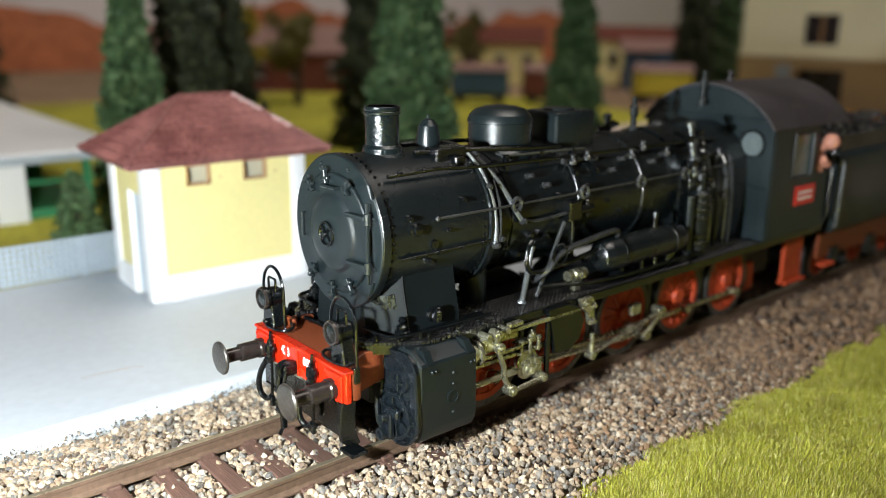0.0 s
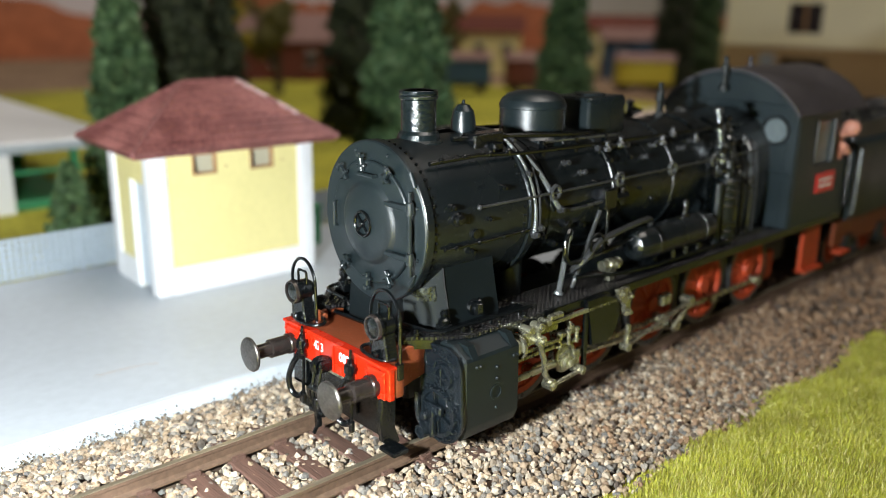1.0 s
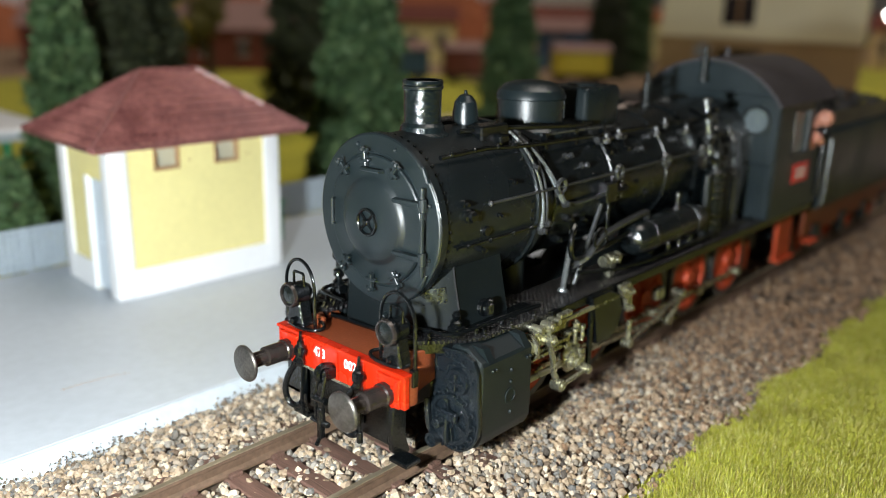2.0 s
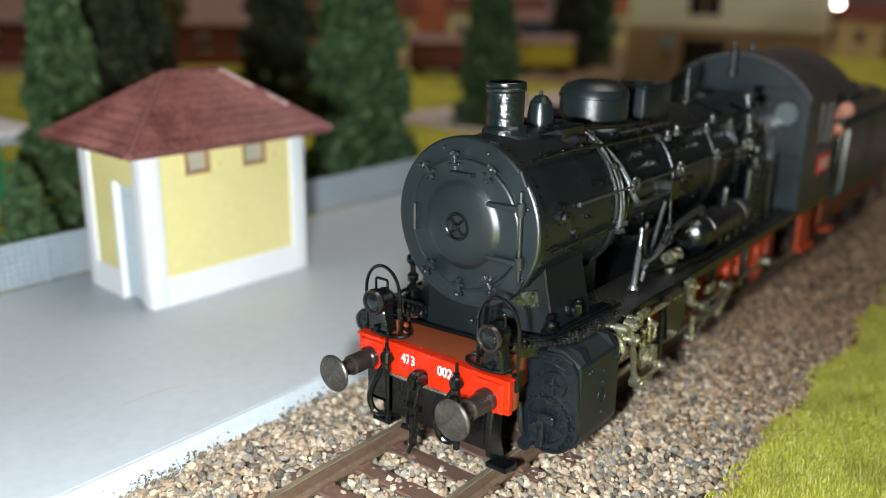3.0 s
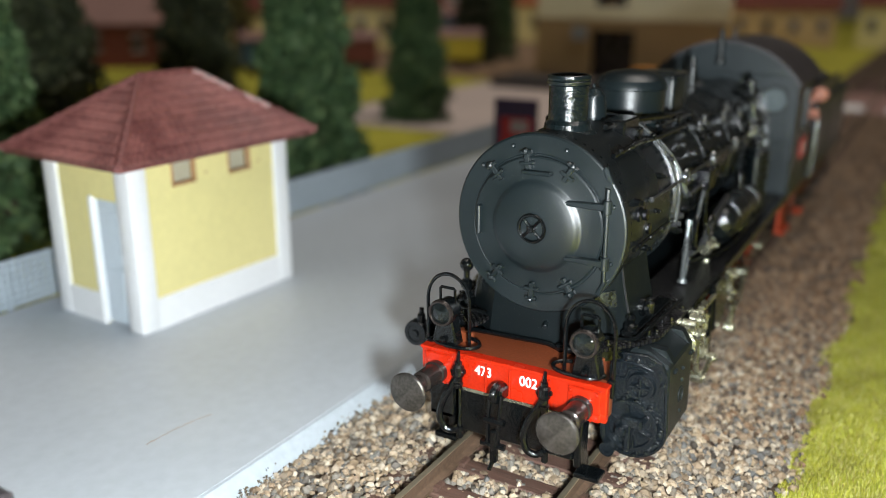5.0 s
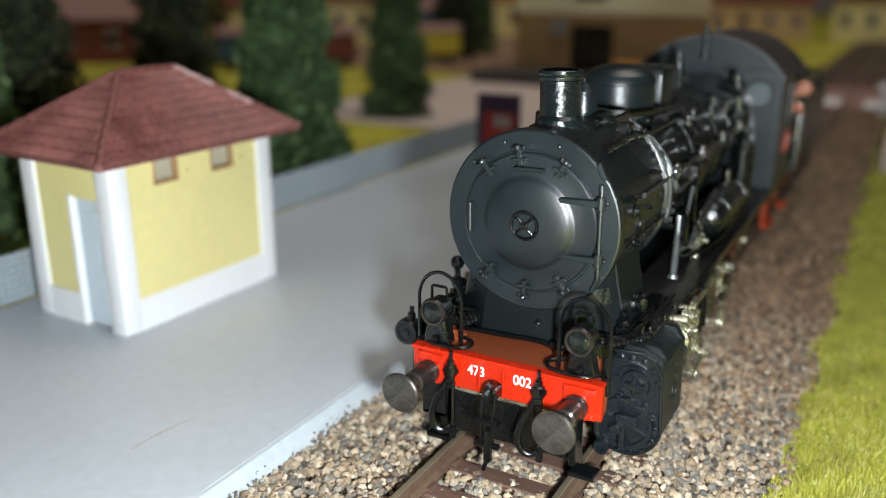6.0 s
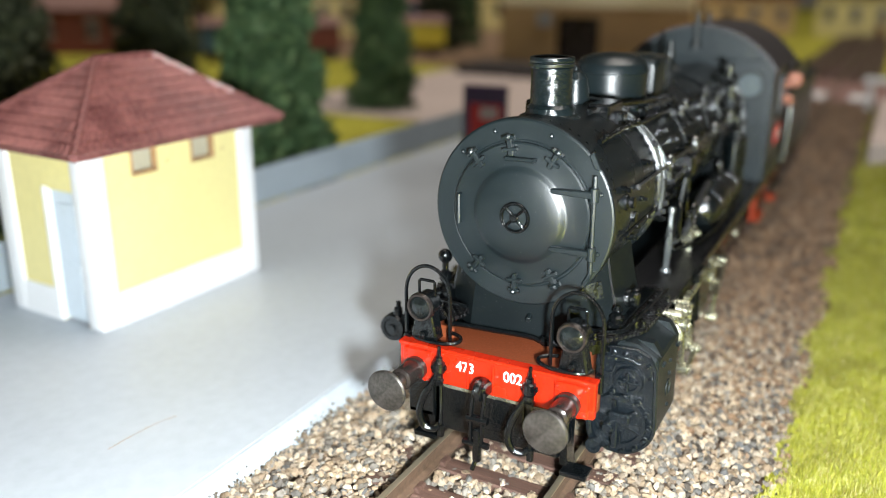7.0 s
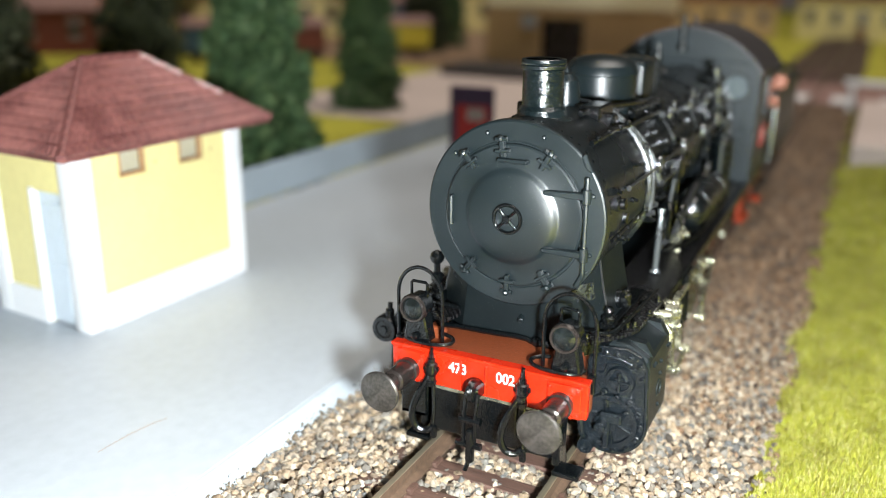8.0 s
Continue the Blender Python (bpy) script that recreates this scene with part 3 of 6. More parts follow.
        prism(bm, [(9.6, 10.2), (12.0, 10.2), (11.4, 4.2), (12.6, 1.6), (11.4, 0.9), (9.4, 2.4), (9.0, 5.5)], "y", y - 0.5, y + 0.5, 0.15)
        box(bm, 9.4, 12.2, y - 0.5 - (2.4 if s < 0 else 0), y + 0.5 + (2.4 if s > 0 else 0), 0.8, 1.5, 0.15)
        part("guard_iron", bm, GLOSS, loco, "black guard iron above the rail")
    part("front_skirt", box(box(B(), 9.6, 11.0, -8.4, 8.4, 2.8, 9.6, 0.3), 9.2, 9.7, -3.8, 3.4, 4.6, 9.6, 0.15), GLOSS, loco, "black frame stretcher below the beam")
    part("step", box(box(B(), 8.8, 11.4, 8.6, 12.2, 4.8, 5.4, 0.1), 8.8, 9.3, 8.6, 12.2, 4.8, 9.9, 0.1), GLOSS, loco)
    # head lamps with guard loops
    for s in (1, -1):
        y = 9.9 * s
        lamp_body = part("head_lamp", lathe(B(), (7.7, y, 20.1), (14, y, 20.1), [(0, 0.15), (1.55, 0.15), (1.7, 0), (1.85, .25), (1.85, .7), (1.6, .9), (1.6, 2.6), (1.1, 3.4), (0, 3.5)], 24), GLOSS, loco, "black head lamp")
        part("lens", lathe(B(), (7.62, y, 20.1), (10, y, 20.1), [(0, -0.25), (0.8, -0.12), (1.5, 0.2), (1.5, 0.5), (0, .5)], 20), GLASS, lamp_body, "round clear lens")
        part("handle", tube(B(), [(9.6, y - 1.1, 21.2), (9.6, y - 1.1, 22.9), (9.6, y - .9, 23.1), (9.6, y + .9, 23.1), (9.6, y + 1.1, 22.9), (9.6, y + 1.1, 21.2)], 0.2), GLOSS, lamp_body)
        part("lens_ring", lathe(B(), (7.5, y, 20.1), (9, y, 20.1), [(1.42, .25), (1.48, 0), (1.7, 0), (1.82, .4)], 24), SHANK, lamp_body, "thin dark metal lens ring")
        part("stand", prism(B(), [(y - 1.9, 15.4), (y + 1.9, 15.4), (y + 1.1, 19.2), (y - 1.1, 19.2)], "x", 8.6, 10.6, .2), GLOSS, lamp_body, "tapered black lamp stand")
        part("stand_bolt", ball(B(), (8.3, y, 16.2), .5, u=9, v=6), GLOSS, lamp_body)
        part("guard_loop", tube(B(), [(9.8, y - 3.15, 15.2), (9.8, y - 3.15, 19.5), (9.8, y - 3.15, 22.3), (9.8, y - 1.95, 24.3), (9.8, y, 25.1), (9.8, y + 1.95, 24.3), (9.8, y + 3.15, 22.3), (9.8, y + 3.15, 19.5), (9.8, y + 3.15, 15.2)], 0.25, smooth=2), GLOSS, loco, "black bent wire loop round the lamp")
        part("foot_loop", tube(B(), [(10.0, y + 2.0 * s, 15.6), (8.6, y + 1.6 * s, 15.5), (8.15, y - 1.4 * s, 15.5), (8.5, y - 3.9 * s, 15.6), (9.6, y - 4.8 * s, 15.7), (10.8, y - 4.2 * s, 15.8), (11.2, y - 2.6 * s, 15.9)], 0.26, smooth=2), GLOSS, loco, "flat black wire loop at the lamp foot")
        part("loop_foot", box(B(), 9.3, 10.3, y + 2.5 * s, y + 3.4 * s, 13.0, 15.4, .12), GLOSS, loco)
    part("deck_pipe", tube(B(), [(14.9, 10.4, 15.4), (14.9, 7.2, 15.6), (15.3, 3.0, 15.5), (15.2, -2.2, 15.8), (15.0, -3.6, 15.4), (14.6, -8, 15.6)], .36, smooth=1), GLOSS, loco, "thin black pipe along the deck")
    part("pipe_union", ball(ball(B(), (14.9, -4.0, 15.7), .7, u=10, v=7), (14.8, -5.2, 15.7), .55, u=10, v=7), GLOSS, loco)
    # front platform with tread plate on both sides, with boxes
    for s in (1, -1):
        part("front_platform", prism(B(), [(12.6, 8.0 * s), (13.2, 9.6 * s), (18.4, 13.9 * s), (21, 15.2 * s), (35, 15.8 * s), (35, 8.0 * s), (15, 7.2 * s)], "z", 16.7, 17.3, 0.1), TREAD, loco, "black chequered tread plate")
        part("platform_skirt", prism(B(), [(13.4, 9.4 * s), (18.5, 13.6 * s), (21.1, 14.9 * s), (35, 15.5 * s), (35, 14.9 * s), (21.3, 14.3 * s), (18.9, 13.0 * s), (13.8, 8.9 * s)], "z", 15.3, 16.7), GLOSS, loco)
        part("cylinder_saddle", box(B(), 17.6, 29.4, 9.5 * s, 13.6 * s, 13.6, 16.7, .2), BLACK, loco)
        part("inner_ledge", prism(B(), [(17.0, 7.6 * s), (20.6, 12.4 * s), (34.6, 12.9 * s), (34.6, 11.0 * s), (20.4, 10.8 * s)], "z", 17.3, 17.75, .12), GLOSS, loco, "raised black ledge beside the saddle")
        part("platform_bar", tube(B(), [(15.2, 7.0 * s, 18.2), (15.4, 11.6 * s, 18.2), (16.2, 13.0 * s, 18.2), (18.0, 13.6 * s, 18.2), (34, 14.4 * s, 18.2)], .3, smooth=2), GLOSS, loco, "bent black bar above the tread plate")
        for x in (20.5, 26, 32):
            part("bar_post", rod(B(), (x, 13.9 * s, 17.2), (x, 13.9 * s, 18.2), .28, n=7), GLOSS, loco)
        for x, y in ((15.0, 10.4), (17.4, 12.4), (21.4, 14.6), (26.4, 15.2), (31.6, 15.2), (22.6, 13.2), (29.4, 13.4)):
            part("platform_bolt", lathe(B(), (x, y * s, 17.2), (x, y * s, 19), [(0, 0), (.42, 0), (.42, .4), (.25, .5), (.25, .9), (0, 1)], 8), GLOSS, loco)
        part("lubricator", lathe(box(B(), 17.8, 19.6, s * 12.0 - 1, s * 12.0 + 1, 17.2, 18.6, 0.2), (18.6, s * 12.0, 18.4), (18.6, s * 12.0, 21), [(0, 0), (0.8, 0), (0.9, .8), (0.4, 1.2), (0.65, 1.7), (0.4, 2.2), (0, 2.3)], 12), GLOSS, loco)


    d = (14.6, 18.3, 13.0)
    part("side_lubricator", lathe(lathe(B(), d, (16, 18.3, 13.0), [(0, -.3), (.5, -.3), (.6, 0), (1.2, .05), (1.3, -.1), (1.8, -.1), (1.95, .3), (1.95, 1.6), (0, 1.6)], 20), (15.4, 17.8, 14.6), (15.4, 17.6, 18), [(0, 0), (.7, 0), (.6, 1.2), (.35, 1.5), (.35, 2.2), (0, 2.3)], 10), GLOSS, loco, "round black lubricator at the platform end")


def smokebox():
    R = 11.8
    part("smokebox", lathe(B(), (15.6, 0, ZC), (37, 0, ZC), [(R - .25, 0.0), (R, 0.22), (R, 1.4), (R - .35, 1.5), (R - .35, 20.6), (R + .1, 20.7), (R + .1, 22), (0, 22)], 72), BARREL, loco, "satin black smokebox barrel")
    front = part("smokebox_front", lathe(B(), (0, 0, 0), (1, 0, 0), [(0, 0.1), (9.2, 0.1), (9.3, 0.0), (R - .3, 0.02), (R - .12, 0.12), (R - .1, .6)], 72), DOORBLACK, loco, "", (15.5, 0, ZC))
    cam.data.dof.focus_object = front
    door = part("smokebox_door", lathe(B(), (15.4, 0, ZC), (16.5, 0, ZC), [(0, -1.6), (1.5, -1.57), (3.0, -1.46), (4.2, -1.28), (5.2, -1.05), (5.7, -0.85), (5.95, -0.62), (6.3, -0.5), (8.2, -0.42), (8.75, -0.40), (8.95, -0.25), (8.98, 0.3)], 72), DOORBLACK, loco, "domed round smokebox door")
    bm = B()
    tube(bm, [(13.65, 1.75 * math.cos(a), ZC + 1.75 * math.sin(a)) for a in [2 * math.pi * i / 24 for i in range(24)]], 0.24, closed=True)
    for k in range(2):
        a = radians(45 + 90 * k)
        rod(bm, (13.65, 1.7 * math.cos(a), ZC + 1.7 * math.sin(a)), (13.65, -1.7 * math.cos(a), ZC - 1.7 * math.sin(a)), 0.2, n=6)
    rod(bm, (14.00, 0, ZC), (13.10, 0, ZC), 0.5, n=12, bevel=0.1)
    part("handwheel", bm, GLOSS, door, "small round four-spoked handwheel")
    for a in (82, 50, 121, 237, 271, 308):
        c, s = math.cos(radians(a)), math.sin(radians(a))
        m = Matrix.Translation((14.5, 8.7 * c, ZC + 8.7 * s)) @ Matrix.Rotation(radians(a - 90), 4, "X")
        bm = B()
        box(bm, -0.35, 0.35, -0.32, 0.32, -1.3, 1.0, 0.1)
        box(bm, -0.4, 0.2, -1.0, 1.0, -0.7, -0.25, 0.1)
        rod(bm, (-0.1, -0.75, 0.9), (-0.1, 0.75, 0.9), 0.28, n=8)
        ball(bm, (-0.3, 0, 1.0), 0.42, u=8, v=6)
        bmesh.ops.transform(bm, matrix=m, verts=bm.verts)
        part("door_clamp", bm, DOORBLACK, door)
    for z in (ZC + 3.7, ZC - 3.4):
        part("hinge_strap", prism(B(), [(-9.2, z - .42), (-4.4, z - .3), (-4.2, z), (-4.4, z + .3), (-9.2, z + .42)], "x", 14.05, 14.80, 0.1), DOORBLACK, door, "flat hinge strap")
        part("hinge_knuckle", rod(B(), (14.50, -9.5, z - .9), (14.50, -9.5, z + .9), 0.55, n=12, bevel=.12), DOORBLACK, door)
    part("hinge_pin", rod(B(), (14.50, -9.5, ZC - 5.8), (14.50, -9.5, ZC + 6.0), 0.28, n=8), DOORBLACK, door)
    part("grab_bar", tube(B(), [(15.20, 8.0, ZC + 1.8), (14.50, 8.0, ZC + 1.8), (14.50, 8.0, ZC - 1.8), (15.20, 8.0, ZC - 1.8)], 0.26), DOORBLACK, door)
    part("lamp_iron", tube(B(), [(14.90, 1.6, ZC + 7.0), (14.20, 1.6, ZC + 7.0), (14.20, -1.9, ZC + 7.0), (14.90, -1.9, ZC + 7.0)], 0.3), DOORBLACK, door)
    part("tab", prism(B(), [(-9.9, ZC + 6.4), (-9.1, ZC + 6.6), (-8.4, ZC + 8.2), (-8.9, ZC + 8.6)], "x", 15.00, 15.70, 0.15), DOORBLACK, door)
    part("tab", prism(B(), [(-9.9, ZC - 5.6), (-9.1, ZC - 5.8), (-8.2, ZC - 7.6), (-8.8, ZC - 8.0)], "x", 15.00, 15.70, 0.15), DOORBLACK, door)
    for a in (110, 70, 42, 160, 200):
        part("rivet", ball(B(), (15.45, 10.6 * math.cos(radians(a)), ZC + 10.6 * math.sin(radians(a))), 0.3, u=8, v=5), DOORBLACK, door)
    rv = mesh_of("rivet", ball(B(), (0, 0, 0), 0.25, u=6, v=4), GLOSS)
    for ring_x, r in ((17.6, R - .28), (35.4, R - .28)):
        for k in range(56):
            a = 2 * math.pi * k / 56
            ob = new("rivet", rv)
            ob.matrix_basis = Matrix.Translation((ring_x * MM, r * math.cos(a) * MM, (ZC + r * math.sin(a)) * MM))
            ob.parent = loco
    part("valve_ball", lathe(ball(B(), (19, 12.3, 23.2), 1.0, u=14, v=10), (19, 12.3, 17.2), (19, 12.3, 23), [(0, 0), (1.1, 0), (1.0, 1), (.5, 1.4), (.5, 2.4), (.85, 2.7), (.85, 3.6), (.45, 4), (.45, 5.2), (0, 5.4)], 12), GLOSS, loco, "black ball valve on a turned stem")
    # saddle
    nose = [(20.1, 11.4), (19.7, 11.0), (16.3, 7.0), (15.9, 6.5), (15.85, 3), (15.8, 0)]
    out = nose + [(x, -y) for x, y in nose[-2::-1]] + [(30, -11.4), (30, 11.4)]
    bm = B()
    tiers = [[bm.verts.new((x, y * k, z)) for x, y in out] for z, k in ((15.2, 1.06), (17.0, 1.03), (19.5, .99), (23.5, .91), (28.2, .84))]
    for a, b in zip(tiers, tiers[1:]):
        for q in range(len(out)):
            bm.faces.new((a[q], a[(q + 1) % len(out)], b[(q + 1) % len(out)], b[q]))
    bm.faces.new(tiers[0])
    bm.faces.new(tiers[-1])
    part("saddle", bm, SADDLEBLACK, loco, "black smokebox saddle with slanting corners and flared foot")
    rv2 = mesh_of("rivet", ball(B(), (0, 0, 0), 0.16, u=6, v=4), BLACK)
    for k in range(13):
        a = radians(-118 + 56 * k / 12)
        ob = new("rivet", rv2)
        ob.matrix_basis = Matrix.Translation((15.62 * MM, 11.1 * math.cos(a) * MM, (ZC + 11.1 * math.sin(a)) * MM))
        ob.parent = loco
    part("washout_plug", rod(B(), (16.2, -1.4, 18.4), (14.9, -1.7, 18.0), .38, n=8, bevel=.1), BLACK, loco)
    for s in (1, -1):
        m = Matrix.Translation((18.0, 8.4 * s, 21.9)) @ Matrix.Rotation(radians(50 * s), 4, "Z") @ Matrix.Rotation(radians(-10), 4, "Y")
        bm = box(B(), -1.8, 1.8, -.1, .1, -1.2, 1.2, .05)
        bmesh.ops.transform(bm, matrix=m, verts=bm.verts)
        # plate added where the saddle corner only mirrors the phone lamp
        plate = part("saddle_plate", bm, GLAREPLATE, loco, "added shiny riveted plate standing for the lamp's reflection on the saddle")
        for dx in (-1.4, -.5, .5, 1.4):
            for dz in (-.85, .85):
                p = m @ Vector((dx, .1 * s, dz))
                part("rivet", ball(B(), p, .18, u=6, v=4), GLAREPLATE, plate)
        part("saddle_seam", tube(B(), [(20.1, 11.75 * s, 17.2), (20.1, 11.3 * s, 19.5), (20.1, 10.4 * s, 23.5), (20.1, 9.65 * s, 27.8)], .15, n=5), PIPE, loco, "thin paler bead along the saddle corner seam")
        # mud plug and the small oiler before the running board
        part("mud_plug", lathe(lathe(B(), (25, 11.2 * s, 19.4), (25, 13.6 * s, 19.4), [(1.3, 0), (1.2, .6), (.8, .7), (.8, 1.4), (0, 1.5)], 12), (25, 12.4 * s, 18.6), (25, 12.4 * s, 22), [(0, 0), (.7, 0), (.7, 1.6), (.4, 1.8), (.55, 2.2), (0, 2.6)], 10), GLOSS, loco)
    # chimney, bell, dome, sand box
    chimney = part("chimney", lathe(B(), (0, 0, 0), (0, 0, 18), [(4.2, -1.6), (3.9, .2), (3.2, .55), (3.05, 1.3), (2.6, 1.8), (2.62, 6.2), (2.85, 6.4), (2.9, 6.75), (2.75, 6.9), (2.85, 7.15), (2.8, 7.5), (2.65, 7.6), (2.3, 7.5), (2.2, 2), (0, 2)], 40), LUMPY, loco, "glossy black chimney with a rimmed top", (24.2, 0, 42.2))
    part("bell", lathe(B(), (33.2, 0, 42.0), (33.2, 0, 50), [(2.6, -1), (2.4, .2), (1.3, .8), (1.3, 1.2), (1.95, 1.3), (1.9, 2.6), (1.6, 4.2), (0.9, 5.1), (0.3, 5.3), (0.2, 5.8), (0, 5.9)], 26), SATIN, loco, "small glossy bell cover")
    part("steam_dome", lathe(B(), (49.0, 0, 40.5), (49, 0, 55), [(6.2, -2), (5.9, .5), (5.5, .9), (5.45, 5.2), (5.6, 5.35), (5.55, 5.8), (5.2, 6.6), (4.3, 7.4), (2.8, 7.9), (0, 8.2)], 48), SATIN, loco, "rounded glossy black steam dome")
    part("sand_box", lathe(box(B(), 58.5, 69.0, -4.4, 4.4, 38, 47.0, .8, 3), (63.8, 0, 46.8), (63.8, 0, 49), [(3, 0), (2.8, .5), (0, .6)], 20), SATIN, loco, "squared black sand box with rounded edges")


def wrapped(pts, r):
    """A bent pipe with cord wound round it, as close ripples."""
    q = [Vector(p) for p in pts]
    for _ in range(2):
        q = [q[0]] + [c for a, b in zip(q, q[1:]) for c in (a * .75 + b * .25, a * .25 + b * .75)] + [q[-1]]
    fine = []
    for a, b in zip(q, q[1:]):
        k = max(1, round((b - a).length / .22))
        fine += [a.lerp(b, i / k) for i in range(k)]
    bm = tube(B(), fine + [q[-1]], r, n=8)
    bm.verts.ensure_lookup_table()
    for i, c in enumerate(fine):
        if i % 2:
            for v in bm.verts[i * 8:i * 8 + 8]:
                v.co = c + (v.co - c) * 1.2
    return bm


def boiler():
    R = 10.5
    part("boiler", lathe(B(), (37, 0, ZC - .3), (117, 0, ZC - .3), [(R + .5, 0), (R + .5, 1.5), (R, 1.7), (R, 76), (0, 76)], 64), BARREL, loco, "long satin black boiler barrel")
    for x in (39.0, 42.0, 58.0, 76.0, 91.0):
        part("boiler_band", lathe(B(), (x, 0, ZC - .3), (x + 2, 0, ZC - .3), [(R + .02, 0), (R + .22, .1), (R + .22, 1.0), (R + .02, 1.1)], 64), BARREL, loco)
    part("firebox", prism(B(), [(-9.8, 16), (9.8, 16), (10.6, 24)] + arc(0, ZC, 10.6, 0, 180, 20)[0:] + [(-10.6, 24)], "x", 88, 112.8, 0.2), BARREL, loco)
    # handrails, pipes along the boiler
    for s in (1, -1):
        y = 11.6 * s
        rail = part("handrail", tube(ball(B(), (25.7, 11.5 * s, 34.1), .42, u=10, v=7), [(25.7, 11.5 * s, 34.1), (42, y, 34.1), (75, y, 34.3), (104, y, 34.5)], 0.24), PIPE, loco, "thin handrail along the boiler")
        for x in (42, 58.3, 74, 88):
            part("rail_eye", tube(B(), [(x + .95 * math.cos(q), y, 34.15 + .95 * math.sin(q)) for q in [math.pi * i / 8 for i in range(16)]], .38, closed=True), GREYSTEEL, rail, "bright ring that carries the handrail")
            part("rail_stem", rod(B(), (x, 9.8 * s, 34.0), (x, y - .4 * s, 34.1), .34, n=8), GLOSS, rail)
        part("upper_pipe", tube(B(), ([(19, 8.3 * s, 40.6), (28, 8.4 * s, 40.9)] if s < 0 else []) + [(38, 8.2 * s, 40.2), (56, 7.8 * s, 39.8), (104, 7.8 * s, 39.6)], 0.34), GLOSS, loco)
        part("lower_pipe", tube(B(), [(19, 11.6 * s, 29.0), (36, 11.7 * s, 29.2)], 0.24), GLOSS, loco)
        part("vent_pipe", tube(B(), [(27, 4.2 * s, 42.8), (36, 4.6 * s, 42.6), (48, 6.9 * s, 42.0), (58, 5.8 * s, 41.4)], 0.4, smooth=1), GLOSS, loco)
        part("valve_chest", box(box(B(), 30.0, 36.2, s * 4.4 - 1.5, s * 4.4 + 1.5, 41.0, 43.4, 0.25), 33, 35, s * 6.4 - .6, s * 6.4 + .6, 39.2, 42, .2), GLOSS, loco)
        # feed pipe down the barrel
        feed = [(38.2, 5.2 * s, 41.6), (38.8, 7.4 * s, 40.0), (39.8, 9.4 * s, 37.8), (41.0, 10.7 * s, 35.2), (42.0, 11.2 * s, 33.2), (43.4, 11.3 * s, 31.4)]
        part("feed_pipe", wrapped(feed, .40), WRAPPED, loco, "bright cord-wrapped feed pipe over the boiler")
        part("feed_pipe_end", tube(B(), [(43.2, 11.3 * s, 31.6), (45.4, 11.3 * s, 30.8), (49, 11.2 * s, 30.6), (54, 11.4 * s, 31.0)], 0.34, smooth=1), PIPE, loco)
        part("injector_pipe", wrapped([(36.7, 5.4 * s, 41.9), (36.8, 7.6 * s, 40.6), (36.9, 9.6 * s, 38.2), (37.1, 11.2 * s, 35.2), (37.3, 11.8 * s, 31.6), (37.4, 11.6 * s, 28.4)], .38), WRAPPED, loco, "bright wrapped injector pipe")
        part("drip_pipe", tube(B(), [(38.9, 9.2 * s, 38.0), (38.4, 11.0 * s, 35.6), (38.3, 11.8 * s, 32.4), (38.2, 11.8 * s, 29.4)], .26, smooth=1), PIPE, loco)
        for x, q, z in ((37.4, 11.8, 28.2), (38.2, 11.9, 29.2), (43.6, 11.5, 31.2), (37.0, 10.2, 37.4), (38.3, 5.4, 41.7)):
            part("pipe_nut", lathe(B(), (x, (q - .5) * s, z), (x + .1, (q + .7) * s, z), [(0, 0), (.62, 0), (.62, .7), (.4, .8), (.4, 1.2), (0, 1.25)], 6), PIPE, loco)
        bm = B()
        box(bm, 54, 57, s * 11.4 - 1, s * 11.4 + 1, 29.6, 33.0, 0.25)
        rod(bm, (57, 11.6 * s, 31.2), (60.5, 11.6 * s, 31.2), 0.8, n=10, bevel=.2)
        rod(bm, (59.0, 11.6 * s, 29.8), (59.0, 11.6 * s, 32.8), 0.55, n=9, bevel=.15)
        rod(bm, (55.5, 11.6 * s, 29.8), (55.5, 11.8 * s, 22), 0.3, n=8)
        part("check_valve", bm, GLOSS, loco)
        part("front_valve", lathe(lathe(B(), (21.5, 10.6 * s, 33.0), (21.5, 14 * s, 33.2), [(0, 0), (1.0, 0), (1.0, 1.0), (.7, 1.2), (.7, 1.8), (.3, 1.9), (0, 1.9)], 14), (25, 11 * s, 30.4), (25, 14 * s, 30.4), [(0, 0), (.7, 0), (.7, .8), (0, .9)], 10), GLOSS, loco)
        # air reservoir and its bent pipe
        tank = part("air_tank", lathe(B(), (62.4, 12.4 * s, 22.1), (88, 12.4 * s, 22.1), [(0, -1.0), (1.2, -.85), (2.2, -.35), (2.75, .4), (2.95, 1.2), (2.95, 22), (2.5, 23.4), (0, 23.9)], 32), BARREL, loco, "black air reservoir with rounded end")
        for x in (66.5, 81.5):
            part("tank_strap", lathe(B(), (x, 12.4 * s, 22.1), (x + 1, 12.4 * s, 22.1), [(2.96, 0), (3.12, .05), (3.12, .9), (2.96, .95)], 32), GLOSS, tank)
            part("tank_foot", box(B(), x, x + 1, s * 12.4 - 1.6, s * 12.4 + 1.6, 17.2, 20.0, .15), GLOSS, tank)
        part("tank_plug", rod(B(), (61.4, 12.4 * s, 22.1), (60.4, 12.4 * s, 22.1), .6, n=8, bevel=.1), GLOSS, tank)
        part("tank_valve", lathe(B(), (78, 12.4 * s, 24.8), (78, 12.4 * s, 29), [(0, 0), (.8, 0), (.8, .5), (.4, .6), (.4, 2.2), (.6, 2.3), (.5, 3.2), (0, 3.4)], 10), GLOSS, loco)
